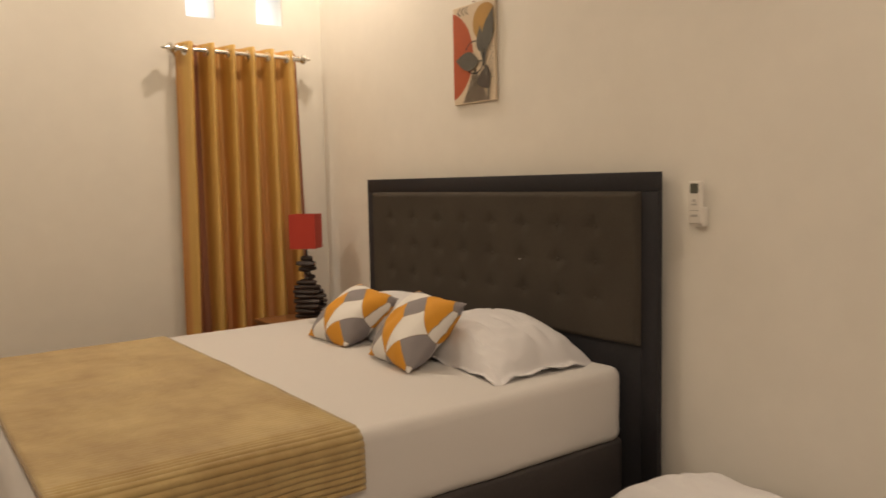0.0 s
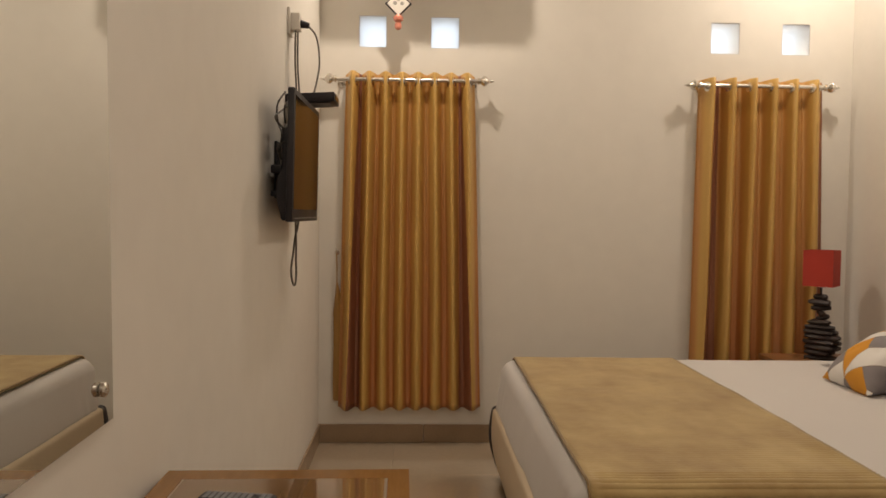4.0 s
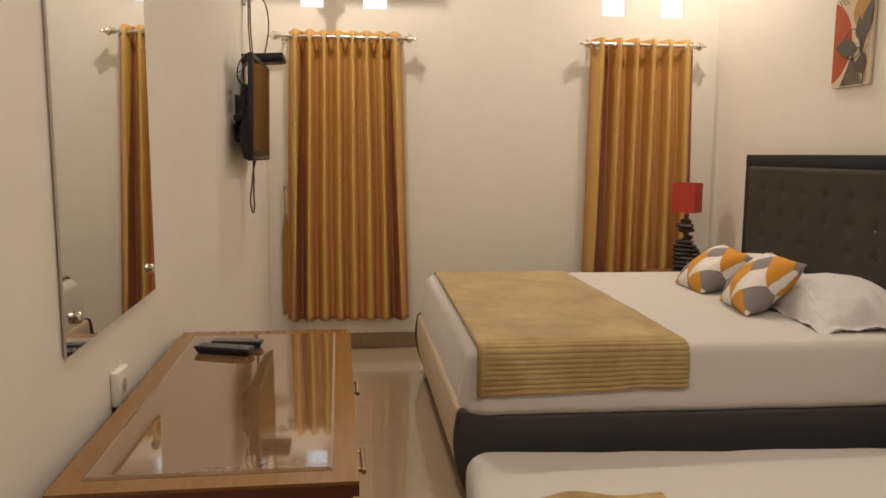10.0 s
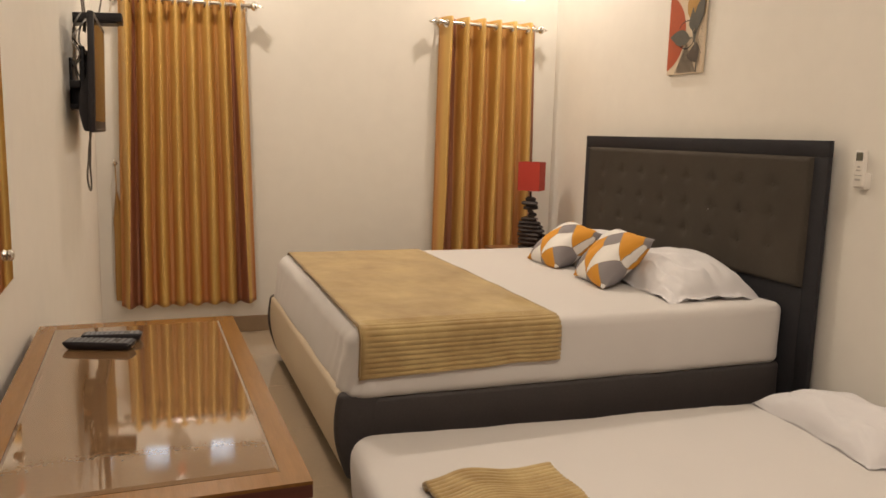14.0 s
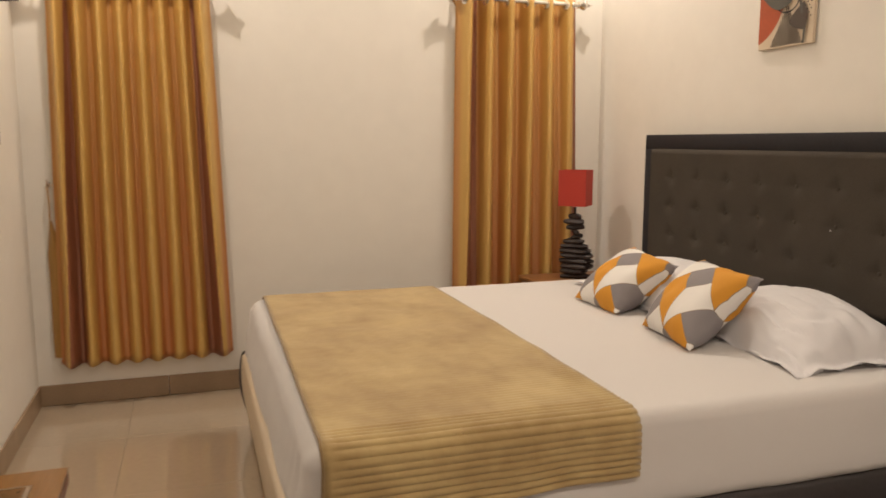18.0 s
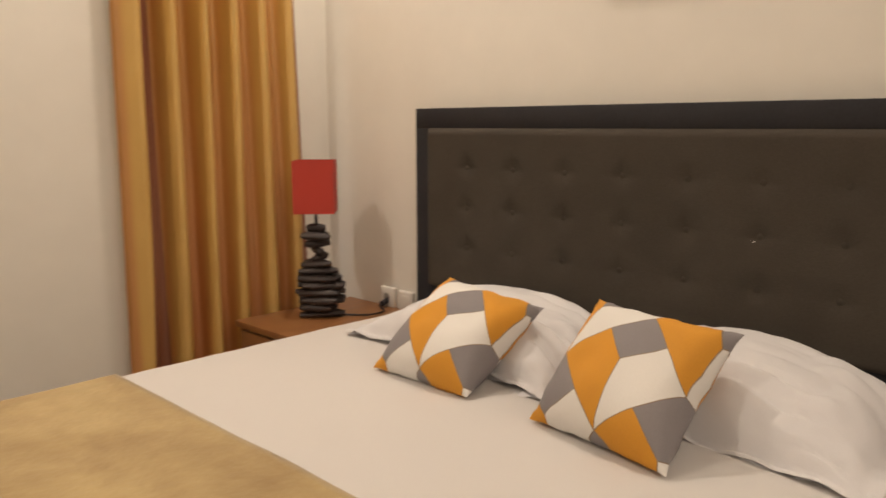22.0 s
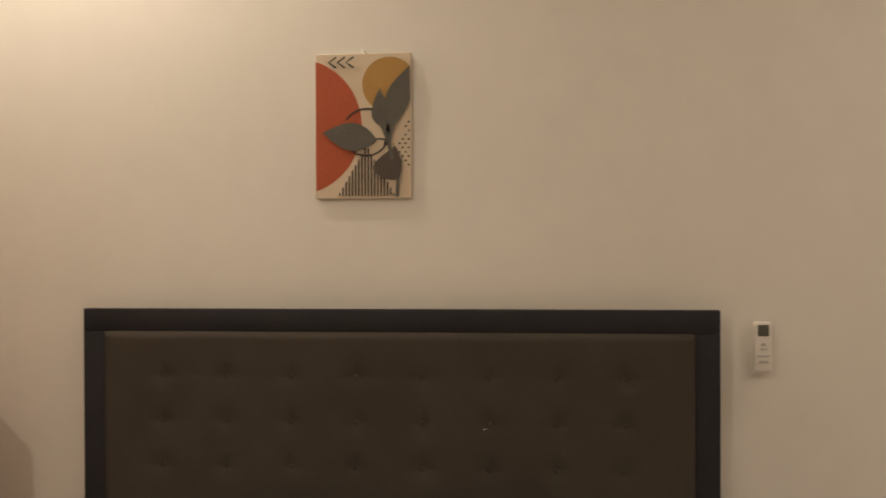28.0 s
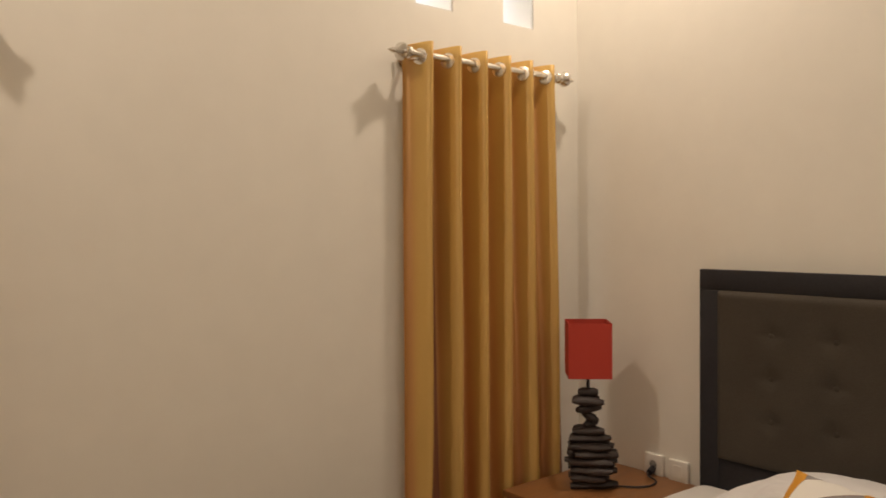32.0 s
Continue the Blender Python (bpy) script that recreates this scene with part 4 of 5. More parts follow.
for x in (NX0 + 0.03, NX1 - 0.03):
    for y in (NY0 + 0.03, NY1 - 0.03):
        bm = bmesh.new()
        rbox(bm, x - 0.018, x + 0.018, y - 0.018, y + 0.018, FZ, 0.06, 0.003)
        part("leg", bm, WOODNS, ns)

LX, LY = 1.200, 3.138
lamp = thing("table_lamp", (LX, LY, NZT), "table lamp of stacked dark driftwood with square red shade", "table lamp")
rnd = random.Random(5)
z = NZT
# (length, diameter, shift along the sticks, number side by side)
stack = [(0.165, 0.026, 0.014, 2), (0.150, 0.026, 0.000, 3), (0.178, 0.027, 0.010, 3), (0.184, 0.026, 0.012, 3), (0.180, 0.026, 0.012, 3), (0.166, 0.025, 0.006, 3),
         (0.146, 0.025, 0.002, 2), (0.120, 0.024, -0.004, 2), (0.062, 0.024, 0.010, 1), (0.058, 0.024, 0.0, 1), (0.100, 0.027, -0.004, 1), (0.108, 0.027, -0.004, 2), (0.070, 0.028, 0.0, 1)]
for k, (ln, d, shift, count) in enumerate(stack):
    a = math.radians(-44 + rnd.uniform(-13, 13) + (38 if k in (8, 10) else -40 if k == 9 else 0))
    for q in range(count):
        across = (q - (count - 1) / 2) * d * 1.45
        off = shift + rnd.uniform(-0.006, 0.006)
        bm = bmesh.new()
        prof_r = [0.62, 0.92, 1.0, 0.97, 1.03, 0.98, 0.95, 0.60]
        lw = ln * (1.0 if q == (count - 1) // 2 else 0.86) * rnd.uniform(0.94, 1.05)
        pr = [(d * 0.60 * r * rnd.uniform(0.94, 1.06), lw * (i / 7 - 0.5 + (0.045 if i == 1 else -0.045 if i == 6 else 0))) for i, r in enumerate(prof_r)]
        cx, cy = LX + off * math.cos(a) - across * math.sin(a), LY + off * math.sin(a) + across * math.cos(a)
        tip = 16 if k == 9 else -12 if k == 8 else rnd.uniform(-3, 3)
        squash = Matrix.Diagonal((1, 1.0 + 0.35 * (count > 1), 1, 1))
        lathe(bm, pr, Matrix.Translation((cx, cy, z + d / 2)) @ Euler((0, radians(90 + tip), a)).to_matrix().to_4x4() @ squash, 12)
        for v in bm.verts:
            v.co += 0.0030 * noise.noise_vector(v.co * 40)
        part("driftwood_piece", bm, DRIFT, lamp)
    z += d * 1.06
bm = bmesh.new()
cyl(bm, (LX, LY, NZT + 0.002), (LX, LY, 0.97), 0.006)
part("stem", bm, BLACK, lamp)
bm = bmesh.new()
cyl(bm, (LX, LY, 0.955), (LX, LY, 0.985), 0.016)
cyl(bm, (LX, LY, 0.985), (LX, LY, 1.01), 0.013)
bmesh.ops.create_uvsphere(bm, u_segments=16, v_segments=10, radius=0.028, matrix=pose(LX, LY, 1.035))
part("bulb", bm, WHITEP, lamp, "unlit white bulb in its holder")
bm = bmesh.new()
SH, S0, S1 = pose(LX, LY, 0, 0, 0, math.degrees(math.atan2(-0.73, -0.685))), 0.962, 1.155
hw, tk = 0.075, 0.0025
for k in range(4):
    m = SH @ pose(0, 0, 0, 0, 0, 90 * k)
    box(bm, hw - tk, hw, -hw + (tk if k % 2 else 0), hw - (tk if k % 2 else 0), S0, S1, m)
part("shade", bm, RED, lamp, "square red fabric shade", smooth=False)
bm = bmesh.new()
for k in range(2):
    box(bm, -hw + tk, hw - tk, -0.0015, 0.0015, 1.02 + 0.004 * k, 1.023 + 0.004 * k, SH @ pose(0, 0, 0, 0, 0, 90 * k))
part("shade_spider", bm, BLACK, lamp)
bm = bmesh.new()
tube(bm, [(LX + 0.05, LY - 0.05, NZT + 0.006), (1.33, 3.0, NZT + 0.005), (1.41, 3.0, NZT + 0.006), (1.44, 3.06, NZT + 0.012), (1.48, 3.068, NZT + 0.022)], 0.0035)
cyl(bm, (1.455, 3.062, NZT + 0.016), (1.487, 3.068, NZT + 0.024), 0.012)
part("cable", bm, BLACK, lamp, "thin black cable with plug")


def wall_socket(name, m, label, hole=True):
    """A surface socket; local x is the way out of the wall."""
    th = thing(name, m.translation, label, "wall socket")
    bm = bmesh.new()
    rbox(bm, 0, 0.0195, -0.041, 0.041, -0.041, 0.041, 0.006, 3, m)
    part("plate", bm, WHITEP, th)
    if hole:
        bm = bmesh.new()
        lathe(bm, [(0.020, 0.0195), (0.0215, 0.0212), (0.0185, 0.0212), (0.0165, 0.0205)], m @ pose(0, 0, 0, 0, 90, 0), 24)
        part("ring", bm, WHITEP, th)
        bm = bmesh.new()
        lathe(bm, [(0.0165, 0.0200), (0.0165, 0.0206)], m @ pose(0, 0, 0, 0, 90, 0), 20)
        part("well", bm, GREYP, th)
        for s in (-1, 1):
            bm = bmesh.new()
            c = m @ Vector((0.0208, s * 0.0095, 0))
            lathe(bm, [(0.0028, 0), (0.0028, 0.0004)], Matrix.Translation(c) @ (m.to_3x3().to_4x4() @ pose(0, 0, 0, 0, 90, 0)), 10)
            part("hole", bm, BLACK, th)
    else:
        bm = bmesh.new()
        rbox(bm, 0.019, 0.0225, -0.018, 0.018, -0.024, 0.024, 0.002, 1, m)
        part("rocker", bm, WHITEP, th)
    return th


wall_socket("wall_socket", pose(XR, 3.068, 0.600, 0, 0, 180), "white surface wall socket above the nightstand")
wall_socket("light_switch", pose(XR, 2.962, 0.597, 0, 0, 180), "white surface wall switch above the nightstand", False)
wall_socket("wall_socket", pose(XL, 0.088, 0.792), "white wall socket just above the desk")

# ---------------------------------------------------------------- art and remote on the headboard wall
AX, AY0, AY1, AZ0, AZ1 = 1.489, 1.808, 2.108, 1.684, 2.135
art = thing("wall_art", (XR, (AY0 + AY1) / 2, AZ0), "abstract print of leaves with a rust half circle and ochre sun", "picture")
bm = bmesh.new()
rbox(bm, AX, XR - 0.003, AY0, AY1, AZ0, AZ1, 0.002, 1)
part("canvas", bm, CANVAS, art, "stretched cream canvas")
bm = bmesh.new()
cyl(bm, (XR, 1.96, AZ1 + 0.008), (XR - 0.02, 1.96, AZ1 + 0.008), 0.003)
cyl(bm, (XR - 0.012, 1.955, AZ1 - 0.01), (XR - 0.012, 1.955, AZ1 + 0.010), 0.005)
part("hanger", bm, CHROME, art)
AW, AH = AY1 - AY0, AZ1 - AZ0
layer = [0]


def paint(name, pts, mat):
    """A flat painted shape; points are (across from the left 0..1, down 0..1)."""
    layer[0] += 1
    bm = bmesh.new()
    x = AX - 0.0004 - 0.00025 * layer[0]
    vs = [bm.verts.new((x, AY1 - AW * u, AZ1 - AH * v)) for u, v in pts]
    f = bm.faces.new(vs)
    bmesh.ops.triangulate(bm, faces=[f])
    part(name, bm, mat, art, smooth=False)


def ell(cu, cv, ru, rv, a0=0, a1=360, n=40, tilt=0.0):
    out = []
    for k in range(n + 1):
        a = radians(a0 + (a1 - a0) * k / n)
        x, y = ru * math.cos(a), rv * math.sin(a)
        t = radians(tilt)
        out.append((cu + x * math.cos(t) - y * math.sin(t) / 1.0, cv + (x * math.sin(t) + y * math.cos(t)) * AW / AH))
    return out[:-1] if a1 - a0 == 360 else out


def lens(u0, v0, u1, v1, wl, wr, pl=1.0, pr=1.0, n=18):
    """A leaf from base to tip, with its own width and fullness to either side."""
    r = AW / AH
    dx, dy = u1 - u0, (v1 - v0) / r
    ln = math.hypot(dx, dy)
    px, py = -dy / ln, dx / ln
    left = [(k / n, wl * math.sin(math.pi * (k / n) ** pl)) for k in range(n + 1)]
    right = [(k / n, -wr * math.sin(math.pi * (k / n) ** pr)) for k in range(n - 1, 0, -1)]
    return [(min(0.992, u0 + dx * t + px * w), v0 + (dy * t + py * w) * r) for t, w in left + right]


def stroke(pts, w):
    """A band of even width along a few points."""
    r = AW / AH
    left, right = [], []
    for k, (u, v) in enumerate(pts):
        a, b = pts[max(k - 1, 0)], pts[min(k + 1, len(pts) - 1)]
        dx, dy = b[0] - a[0], (b[1] - a[1]) / r
        ln = math.hypot(dx, dy)
        left.append((u - dy / ln * w / 2, v + dx / ln * w / 2 * r))
        right.append((u + dy / ln * w / 2, v - dx / ln * w / 2 * r))
    return left + right[::-1]


paint("half_circle", [(0.0, 0.055)] + [(u, v) for u, v in ell(-0.23, 0.50, 0.715, 0.715, -72, 72, 48) if u > 0.001] + [(0.0, 0.945)], A_RED)
paint("sun", [(min(0.99, u), v) for u, v in ell(0.775, 0.215, 0.285, 0.285)], A_GOLD)
for k in range(18):
    u = 0.252 + 0.0335 * k
    top = 0.635 + 0.33 * abs(u - 0.535) / 0.285
    paint("line_mark", [(u - 0.0085, top), (u + 0.0085, top), (u + 0.0085, 0.985), (u - 0.0085, 0.985)], A_DARK)
paint("ring_line", stroke(ell(0.535, 0.545, 0.243, 0.243, 212, 285, 20), 0.018), A_DARK)
paint("ring_line", stroke(ell(0.535, 0.545, 0.243, 0.243, -38, 142, 40), 0.018), A_DARK)
paint("leaf", lens(0.80, 0.525, 0.99, 0.09, 0.10, 0.155, 1.0, 0.85), A_LEAF)
paint("leaf", lens(0.72, 0.505, 0.675, 0.24, 0.065, 0.115, 0.72, 0.62), A_LEAF)
paint("leaf", lens(0.645, 0.600, 0.075, 0.545, 0.145, 0.145, 0.86, 0.86), A_LEAF)
paint("leaf", lens(0.875, 0.88, 0.835, 0.64, 0.05, 0.255, 1.0, 0.80), A_BROWN)
paint("stem", stroke([(0.70, 0.49), (0.745, 0.57), (0.785, 0.66), (0.81, 0.74)], 0.042), A_LEAF)
paint("stem", stroke([(0.82, 0.50), (0.79, 0.56), (0.775, 0.62)], 0.036), A_LEAF)
paint("stem", stroke([(0.865, 0.86), (0.86, 0.93), (0.855, 0.992)], 0.034), A_LEAF)
paint("twig", stroke([(0.635, 0.592), (0.70, 0.592), (0.765, 0.605)], 0.020), A_LEAF)
for k in range(3):
    u = 0.145 + 0.091 * k
    paint("arrow_mark", stroke([(u + 0.078, 0.026), (u, 0.062), (u + 0.078, 0.100)], 0.020), A_DARK)
for j in range(11):
    for k in range(4):
        if (j + k) % 2 and (k == 3 or abs(j - 5.5) < 2.2 + 1.2 * k):
            paint("dot_mark", ell(0.885 + 0.0315 * k, 0.478 + 0.0295 * j, 0.0115, 0.0115, 0, 360, 8), A_DARK)

rem = thing("air_conditioner_remote", (XR, 0.755, 1.155), "white air conditioner remote in a wall holder", "remote control")
bm = bmesh.new()
rbox(bm, XR - 0.034, XR, 0.728, 0.784, 1.150, 1.215, 0.004, 2)
part("holder", bm, WHITEP, rem, "white plastic wall holder")
bm = bmesh.new()
rbox(bm, XR - 0.044, XR - 0.024, 0.731, 0.781, 1.158, 1.306, 0.006, 3)
part("body", bm, WHITEP, rem)
RX = XR - 0.0445
bm = bmesh.new()
rbox(bm, RX - 0.001, RX + 0.002, 0.740, 0.772, 1.264, 1.298, 0.001, 1)
part("display", bm, LCD, rem, "grey display")
for zc, w, h in ((1.240, 0.013, 0.009), (1.226, 0.020, 0.006), (1.188, 0.026, 0.008)):
    bm = bmesh.new()
    rbox(bm, RX - 0.0015, RX + 0.002, 0.756 - w / 2, 0.756 + w / 2, zc - h / 2, zc + h / 2, 0.001, 1)
    part("button", bm, BUTTONP, rem)
bm = bmesh.new()
rbox(bm, RX - 0.001, RX + 0.002, 0.737, 0.775, 1.204, 1.206, 0.0008, 1)
part("cover_seam", bm, GREYP, rem)

# ---------------------------------------------------------------- desk, mirror, remotes
KX0, KX1, KY0, KY1, KZ = XL + 0.030, -0.995, -0.444, 0.722, 0.770
desk = thing("desk", ((KX0 + KX1) / 2, (KY0 + KY1) / 2, 0), "long wooden desk with honey top, glass inlay and dark red-brown body", "desk")
bm = bmesh.new()
desk.rotation_euler.z = radians(0.95)
GX0, GX1, GY0, GY1 = KX0 + 0.044, KX1 - 0.044, KY0 + 0.050, KY1 - 0.056
for b in ((KX0, GX0, KY0, KY1), (GX1, KX1, KY0, KY1), (GX0, GX1, KY0, GY0), (GX0, GX1, GY1, KY1)):
    box(bm, *b, KZ - 0.006, KZ)
part("top", bm, WOODTOP, desk, "honey-coloured wooden top frame", smooth=False)
bm = bmesh.new()
for b in ((KX0, GX0, KY0, KY1), (GX1, KX1, KY0, KY1), (GX0, GX1, KY0, GY0), (GX0, GX1, GY1, KY1)):
    box(bm, *b, KZ - 0.028, KZ - 0.006)
part("top_edging", bm, WOODRED, desk, "dark red-brown edging under the top", smooth=False)
bm = bmesh.new()
box(bm, GX0, GX1, GY0, GY1, KZ - 0.026, KZ - 0.006)
part("inlay_board", bm, WOODTOP, desk)
bm = bmesh.new()
box(bm, GX0 + 0.001, GX1 - 0.001, GY0 + 0.001, GY1 - 0.001, KZ - 0.0055, KZ + 0.0004)
top_ = [f for f in bm.faces if f.normal.z > 0.5 or all(v.co.z > KZ for v in f.verts)]
bm.normal_update()
bmesh.ops.inset_region(bm, faces=top_, thickness=0.014, depth=0.0)
for v in top_[0].verts:
    v.co.z = KZ + 0.0030
    v.co.x = GX0 + 0.007 if v.co.x < (GX0 + GX1) / 2 else GX1 - 0.007

part("glass_sheet", bm, DESKGLASS, desk, "glossy glass sheet with bevelled edge", smooth=False)
bm = bmesh.new()
rbox(bm, KX0 + 0.01, KX1 - 0.012, KY0 + 0.012, KY0 + 0.034, FZ, KZ - 0.028, 0.002, 1)
part("side_panel", bm, WOODRED, desk)
bm = bmesh.new()
rbox(bm, KX0 + 0.01, KX1 - 0.012, KY1 - 0.034, KY1 - 0.012, FZ, KZ - 0.028, 0.002, 1)
part("side_panel", bm, WOODRED, desk)
bm = bmesh.new()
rbox(bm, KX0 + 0.01, KX0 + 0.03, KY0 + 0.034, KY1 - 0.034, 0.10, KZ - 0.028, 0.002, 1)
rbox(bm, KX0 + 0.03, KX1 - 0.04, KY0 + 0.034, KY1 - 0.034, 0.56, 0.578, 0.002, 1)
rbox(bm, KX1 - 0.034, KX1 - 0.012, KY0 + 0.0345, KY0 + 0.073, 0.56, KZ - 0.029, 0.002, 1)
part("carcass", bm, WOODRED, desk)
for k in range(2):
    y0 = KY0 + 0.076 + 0.534 * k
    bm = bmesh.new()
    rbox(bm, KX1 - 0.034, KX1 - 0.010, y0, y0 + 0.530, 0.582, KZ - 0.032, 0.003, 2)
    dr = part("drawer", bm, WOODRED, desk)
    bm = bmesh.new()
    yc, zc = y0 + 0.270, 0.664
    for s in (-0.048, 0.048):
        cyl(bm, (KX1 - 0.012, yc + s, zc), (KX1 + 0.018, yc + s, zc), 0.0045, seg=10)
    cyl(bm, (KX1 + 0.016, yc - 0.062, zc), (KX1 + 0.016, yc + 0.062, zc), 0.0055, seg=12)
    sub("handle", bm, BRASS, dr, "dull brass bar handle")

mir = thing("wall_mirror", (XL, 0.07, 0.961), "frameless wall mirror held by round chrome studs", "mirror")
QY0, QY1, QZ0, QZ1, QX = -0.224, 0.456, 0.948, 1.945, XL + 0.0078
bm = bmesh.new()
QT = pose(QX, (QY0 + QY1) / 2, QZ0, 1.1, 0, 0.30) @ pose(-QX, -(QY0 + QY1) / 2, -QZ0)
box(bm, QX - 0.003, QX, QY0, QY1, QZ0, QZ1, QT)
part("mirror_sheet", bm, MIRROR, mir, "plain silvered glass", smooth=False)
bm = bmesh.new()
for b in ((QY0 - 0.0008, QY1 + 0.0008, QZ0 - 0.0008, QZ0), (QY0 - 0.0008, QY1 + 0.0008, QZ1, QZ1 + 0.0008), (QY0 - 0.0008, QY0, QZ0, QZ1), (QY1, QY1 + 0.0008, QZ0, QZ1)):
    box(bm, QX - 0.003, QX - 0.0002, *b, QT)
part("cut_edge", bm, BUTTONP, mir, "grey-green cut glass edge", smooth=False)
bm = bmesh.new()
box(bm, QX - 0.0062, QX - 0.0032, QY0 + 0.002, QY1 - 0.002, QZ0 + 0.002, QZ1 - 0.002, QT)
part("backing", bm, WHITEP, mir, smooth=False)
for y in (QY0 + 0.055, QY1 - 0.055):
    for zc in (QZ0 + 0.065, QZ1 - 0.065):
        bm = bmesh.new()
        c = QT @ Vector((QX, y, zc))
        cyl(bm, (XL, c.y, c.z), (c.x - 0.006, c.y, c.z), 0.008)
        lathe(bm, [(0.011, 0.0), (0.013, 0.002), (0.013, 0.008), (0.010, 0.011), (0.005, 0.0125)], pose(c.x + 0.0006, c.y, c.z, 0, 90, 0), 20)
        part("stud", bm, CHROME, mir, "round chrome mirror stud")


def remote(name, x, y, rz, ln, wd, label, z0, tilt=0.0, height=0.020):
    """A remote with a boat-shaped body and a face full of keys; its length lies along x."""
    th = thing(name, (x, y, z0), label, "remote control")
    m = pose(x, y, z0, 0, tilt, rz)
    bm = bmesh.new()
    rbox(bm, -ln / 2, ln / 2, -wd / 2, wd / 2, 0.0, height, 0.006, 3)
    for v in bm.verts:
        e = abs(2 * v.co.x / ln)
        f = 1 - v.co.z / height
        v.co.y *= (1 - 0.10 * e ** 3) * (1 - 0.28 * f)
        v.co.x *= 1 - 0.13 * f
    bmesh.ops.transform(bm, matrix=m, verts=bm.verts[:])
    part("body", bm, BLACK, th)
    bm = bmesh.new()
    rbox(bm, -ln / 2 + 0.007, ln / 2 - 0.007, -wd / 2 + 0.005, wd / 2 - 0.005, height - 0.0006, height + 0.0006, 0.0005, 1, m)
    part("face_plate", bm, BLACK, th)
    rows, cols = 11, 4
    for j in range(rows):
        for i in range(cols):
            if j == 8 and i in (1, 2):
                continue
            bm = bmesh.new()
            xx, yy = -ln / 2 + 0.016 + (ln - 0.032) * j / (rows - 1), (i - 1.5) * wd * 0.205
            rbox(bm, xx - 0.0045, xx + 0.0045, yy - 0.0034, yy + 0.0034, height + 0.0004, height + 0.0024, 0.0007, 1, m)
            part("key", bm, KEYCAP, th)
    return th


remote("television_remote", -1.350, 0.436, -19, 0.172, 0.054, "black television remote with grey keys lying on the desk glass", KZ + 0.0032)
remote("receiver_remote", -1.324, 0.503, -8, 0.150, 0.042, "black receiver remote lying behind the other remote on the desk glass", KZ + 0.0032)

# ---------------------------------------------------------------- television
TVY0, TVY1, TVZ0, TVZ1 = 1.80, 2.49, 1.292, 1.765
tv = thing("television", (XL, (TVY0 + TVY1) / 2, TVZ0), "flat black television tilted on a wall arm, switched off", "television")
TM = pose(-1.448, (TVY0 + TVY1) / 2, TVZ0, 0, 1.0, 0)
th_, tw_ = TVZ1 - TVZ0, TVY1 - TVY0
bm = bmesh.new()
rbox(bm, -0.006, 0.018, -tw_ / 2, tw_ / 2, 0, th_, 0.004, 2, TM)
# the back swells towards the bottom
wedge = bmesh.new()
box(wedge, -0.044, -0.004, -tw_ / 2 + 0.03, tw_ / 2 - 0.03, 0.004, 0.30)
for v in wedge.verts:
    if v.co.x < -0.02:
        v.co.x = -0.008 if v.co.z > 0.2 else -0.026
bmesh.ops.subdivide_edges(wedge, edges=[e for e in wedge.edges if abs(e.verts[0].co.z - e.verts[1].co.z) > 0.2], cuts=3)
for v in wedge.verts:
    if v.co.x < -0.006 and 0.05 < v.co.z < 0.2:
        v.co.x = -0.044
bmesh.ops.bevel(wedge, geom=wedge.edges[:], offset=0.004, segments=2, affect="EDGES")
bmesh.ops.transform(wedge, matrix=TM, verts=wedge.verts[:])
join(bm, wedge)
part("casing", bm, BLACK, tv)
bm = bmesh.new()
rbox(bm, 0.0165, 0.0188, -tw_ / 2 + 0.022, tw_ / 2 - 0.022, 0.045, th_ - 0.022, 0.001, 1, TM)
part("screen", bm, SCREEN, tv, "glossy dark screen")
bm = bmesh.new()
box(bm, 0.018, 0.024, -tw_ / 2 + 0.03, tw_ / 2 - 0.03, 0.012, 0.014, TM)
part("speaker_strip", bm, GREYP, tv)
bm = bmesh.new()
rbox(bm, XL, XL + 0.010, 2.06, 2.24, 1.38, 1.60, 0.003)
for z in (1.41, 1.57):
    for y in (2.09, 2.21):
        cyl(bm, (XL + 0.009, y, z), (XL + 0.015, y, z), 0.008, seg=10)
part("wall_plate", bm, BLACK, tv, "black steel wall plate with bolts")
for y in (1.96, 2.16):
    bm = bmesh.new()
    rbox(bm, -1.492, -1.470, y - 0.014, y + 0.014, 1.345, 1.640, 0.004)
    part("rail", bm, BLACK, tv)
bm = bmesh.new()
rbox(bm, XL + 0.010, -1.490, 1.93, 2.19, 1.385, 1.405, 0.003)
rbox(bm, XL + 0.010, -1.490, 1.93, 2.19, 1.470, 1.500, 0.003)
rbox(bm, XL + 0.014, -1.488, 1.99, 2.13, 1.402, 1.472, 0.006)
part("arm", bm, BLACK, tv, "black steel tilting arm")
bm = bmesh.new()
cyl(bm, (-1.481, 1.915, 1.365), (-1.481, 1.945, 1.365), 0.012, seg=14)
part("tilt_knob", bm, CHROME, tv)
bx = thing("receiver_box", (-1.42, 2.29, 1.765), "small black receiver box on a shelf above the television", "set-top box")
BM = pose(-1.415, 2.30, 1.782, 0, -3, 0)
bm = bmesh.new()
rbox(bm, -0.125, 0.080, 0.0, 0.18, 0.004, 0.042, 0.004, 2, BM)
part("case", bm, BLACK, bx)
bm = bmesh.new()
box(bm, 0.0805, 0.082, 0.02, 0.16, 0.012, 0.034, BM)
part("front_panel", bm, SCREEN, bx)
bm = bmesh.new()
rbox(bm, -0.135, 0.06, 0.01, 0.15, -0.002, 0.004, 0.002, 1, BM)
part("shelf", bm, BLACK, bx)

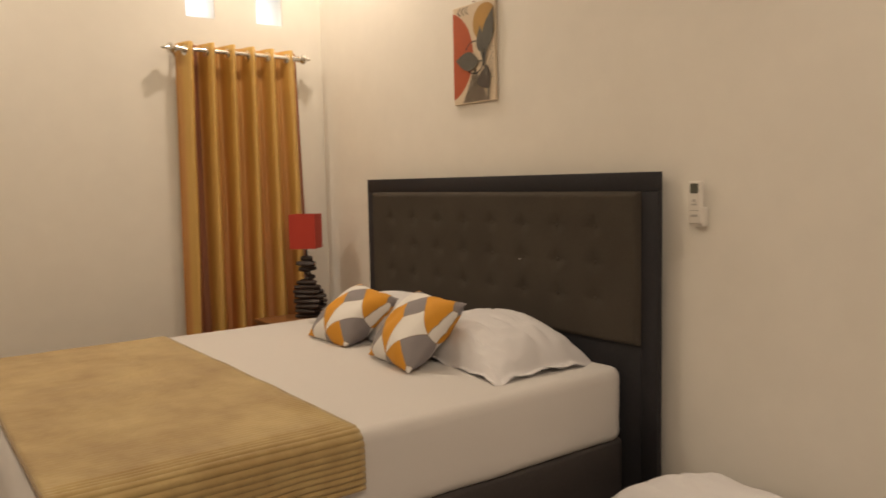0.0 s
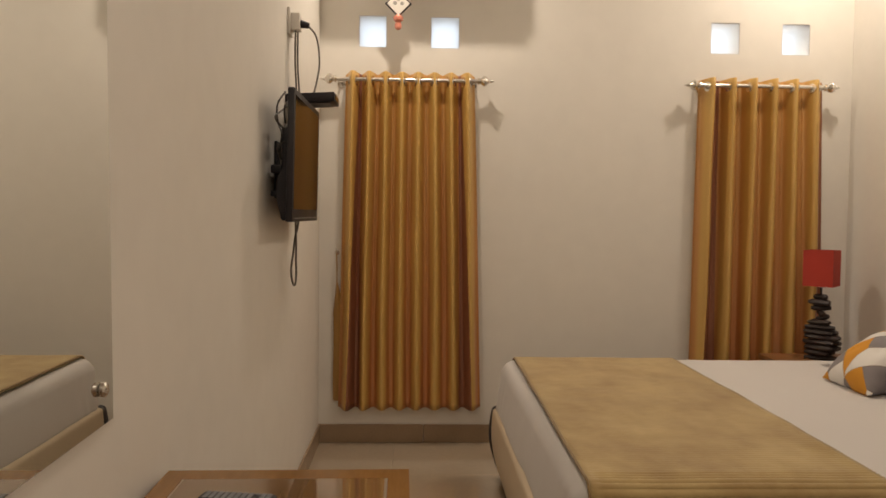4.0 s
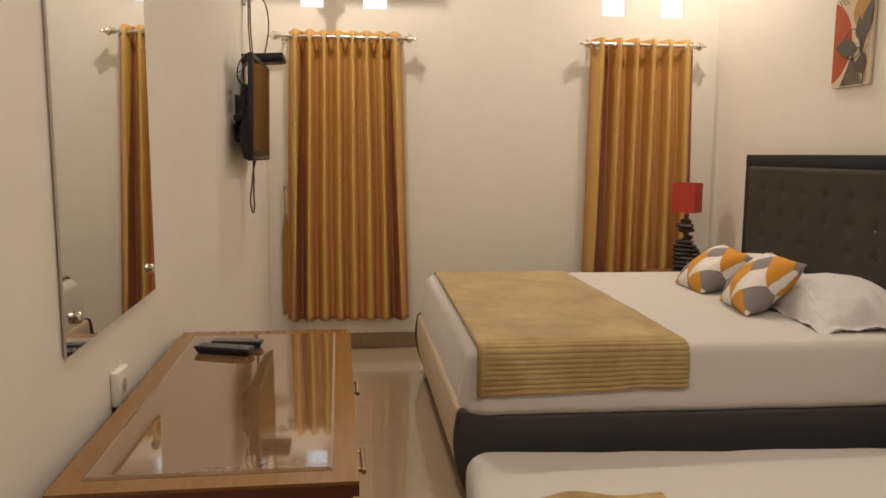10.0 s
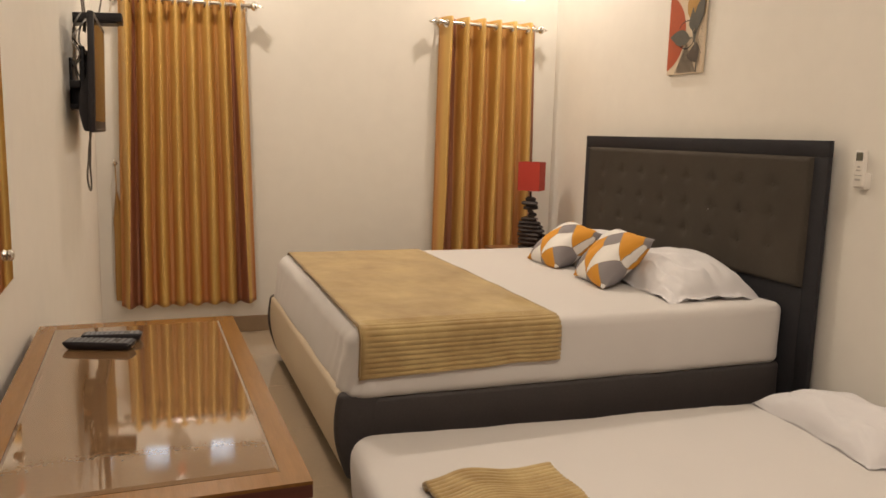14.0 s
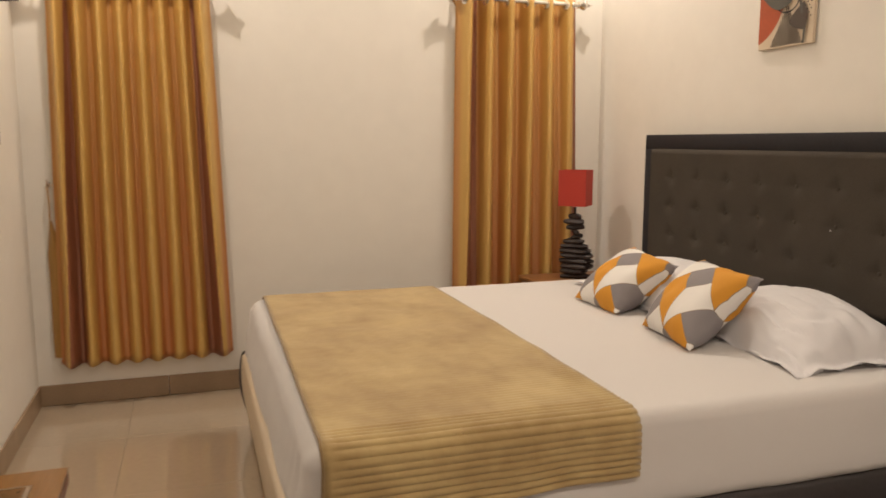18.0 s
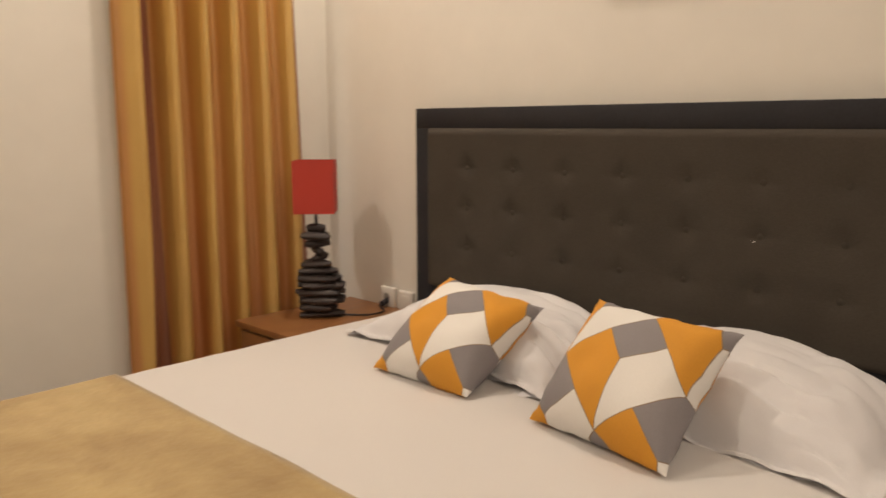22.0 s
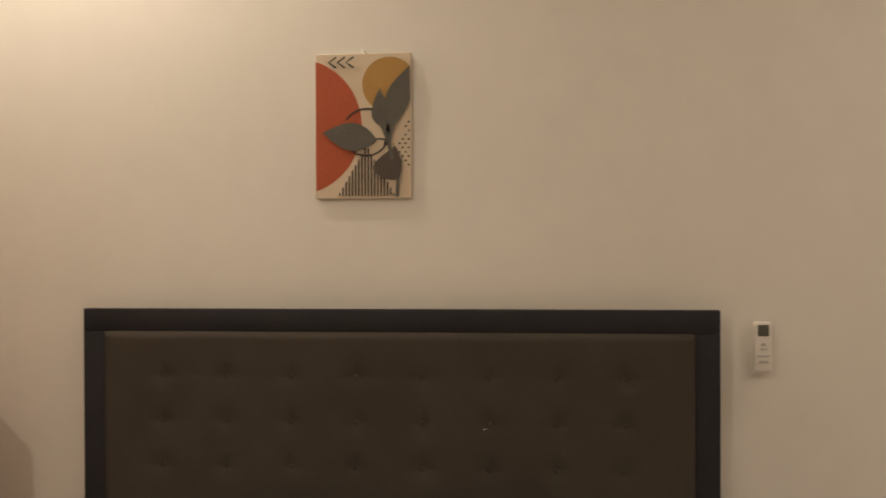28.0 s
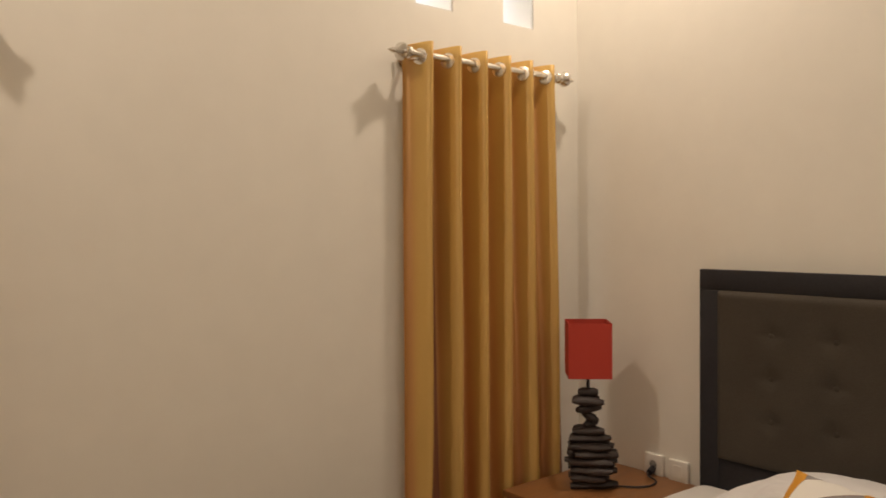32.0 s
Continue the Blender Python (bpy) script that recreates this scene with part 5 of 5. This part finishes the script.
sk = thing("wall_outlet", (XL, 2.395, 2.125), "white wall outlet high on the wall with plugged-in cables", "wall socket")
bm = bmesh.new()
rbox(bm, XL, XL + 0.012, 2.345, 2.445, 2.075, 2.185, 0.004)
part("plate", bm, WHITEP, sk)
bm = bmesh.new()
rbox(bm, XL + 0.010, XL + 0.05, 2.36, 2.43, 2.095, 2.165, 0.006)
part("adapter", bm, WHITEP, sk)
bm = bmesh.new()
cyl(bm, (XL + 0.045, 2.395, 2.125), (XL + 0.085, 2.395, 2.118), 0.018, 0.012)
part("plug", bm, BLACK, sk)
for pts in ([(XL + 0.08, 2.395, 2.118), (XL + 0.11, 2.44, 2.08), (XL + 0.12, 2.47, 1.98), (XL + 0.11, 2.44, 1.88), (XL + 0.10, 2.40, 1.82)],
            [(XL + 0.03, 2.38, 2.095), (XL + 0.03, 2.375, 1.95), (XL + 0.04, 2.36, 1.80), (XL + 0.04, 2.35, 1.74)],
            [(XL + 0.035, 2.41, 2.095), (XL + 0.035, 2.41, 1.95), (XL + 0.045, 2.395, 1.82), (XL + 0.045, 2.38, 1.74)]):
    bm = bmesh.new()
    tube(bm, pts, 0.0038)
    part("cable", bm, CABLE, sk)
lp = thing("hanging_cable", (XL + 0.05, 2.25, 1.29), "loose cable loop hanging under the television", "cable")
bm = bmesh.new()
tube(bm, [(XL + 0.065, 2.285, 1.42), (XL + 0.06, 2.28, 1.29), (XL + 0.052, 2.245, 1.225), (XL + 0.05, 2.21, 1.165), (XL + 0.045, 2.185, 1.095), (XL + 0.05, 2.19, 1.045), (XL + 0.055, 2.22, 1.03),
          (XL + 0.055, 2.255, 1.07), (XL + 0.052, 2.265, 1.13), (XL + 0.056, 2.245, 1.19), (XL + 0.06, 2.21, 1.24), (XL + 0.062, 2.19, 1.29), (XL + 0.065, 2.19, 1.42)], 0.0042)
part("cord", bm, CABLE, lp)
# cords looped between the receiver and the arm
for k, (ya, yb, xa, top) in enumerate(((1.90, 2.00, 0.040, 1.77), (1.99, 1.88, 0.052, 1.76), (1.94, 2.05, 0.060, 1.75))):
    bm = bmesh.new()
    tube(bm, [(XL + xa + 0.02, ya + 0.05, top), (XL + xa, ya, 1.715), (XL + xa - 0.016, yb, 1.665), (XL + xa + 0.016, ya, 1.610), (XL + xa - 0.012, yb + 0.02, 1.555), (XL + xa + 0.01, ya + 0.05, 1.48)], 0.0034)
    part("cord", bm, CABLE, lp)

# ---------------------------------------------------------------- air conditioner and ornament
ac = thing("air_conditioner", (-0.98, YW, 2.635), "white split air conditioner high on the window wall", "air conditioner")
bm = bmesh.new()
rbox(bm, -1.40, -0.565, YW - 0.215, YW - 0.002, 2.635, 2.92, 0.03, 4)
part("housing", bm, WHITEP, ac)
bm = bmesh.new()
rbox(bm, -1.36, -0.605, YW - 0.218, YW - 0.13, 2.632, 2.647, 0.004)
part("louvre", bm, WHITEP, ac)
bm = bmesh.new()
rbox(bm, -1.38, -0.585, YW - 0.2165, YW - 0.213, 2.70, 2.704, 0.001, 1)
part("panel_seam", bm, GREYP, ac)
orn = thing("hanging_ornament", (-1.10, YW - 0.13, 2.635), "small diamond-shaped white charm with red bead hanging from the air conditioner", "ornament")
OY = YW - 0.13
bm = bmesh.new()
cyl(bm, (-1.10, OY, 2.64), (-1.10, OY, 2.52), 0.0015, seg=6)
part("string", bm, BLACK, orn)
bm = bmesh.new()
rbox(bm, -0.052, 0.052, -0.005, 0.005, -0.052, 0.052, 0.003, 1, pose(-1.10, OY, 2.465, 0, 45, 0))
part("diamond_frame", bm, BLACK, orn, "black diamond frame")
bm = bmesh.new()
rbox(bm, -0.045, 0.045, -0.0065, 0.0065, -0.045, 0.045, 0.002, 1, pose(-1.10, OY, 2.465, 0, 45, 0))
part("diamond_plate", bm, WHITEP, orn)
for dx, dz, r in ((-0.018, 0.002, 0.011), (0.020, 0.0, 0.010), (0.0, 0.022, 0.009)):
    bm = bmesh.new()
    cyl(bm, (-1.10 + dx, OY - 0.0066, 2.465 + dz), (-1.10 + dx, OY - 0.008, 2.465 + dz), r, seg=14)
    part("dot", bm, GREYP, orn)
bm = bmesh.new()
lathe(bm, [(0.004, 0.0), (0.016, 0.006), (0.020, 0.02), (0.016, 0.036), (0.014, 0.043), (0.026, 0.052), (0.028, 0.068), (0.010, 0.082)], pose(-1.10, OY, 2.325), 18)
part("bead", bm, REDGLASS, orn, "translucent red bead")

# ---------------------------------------------------------------- floor tiles, last
TS, JT = 0.60, 0.0011
tile_me = {}


def tile_mesh(w, h):
    key = (round(w, 4), round(h, 4))
    if key not in tile_me:
        bm = bmesh.new()
        rbox(bm, 0, w, 0, h, -0.008, 0.0, 0.0012, 1)
        me = bpy.data.meshes.new("tile")
        bm.to_mesh(me)
        bm.free()
        me.materials.append(TILE)
        tile_me[key] = me
    return tile_me[key]


xs = [XL] + [-1.105 + TS * k for k in range(5) if XL < -1.105 + TS * k < XR] + [XR]
ys = [YB2] + [v for v in (2.885 + TS * k for k in range(-9, 2)) if YB2 < v < YW] + [YW]
for xa, xb2 in zip(xs, xs[1:]):
    for ya, yb2 in zip(ys, ys[1:]):
        ob = new("tile", tile_mesh(xb2 - xa - JT, yb2 - ya - JT))
        ob.location = (xa + JT / 2, ya + JT / 2, FZ)
        ob.parent = floor
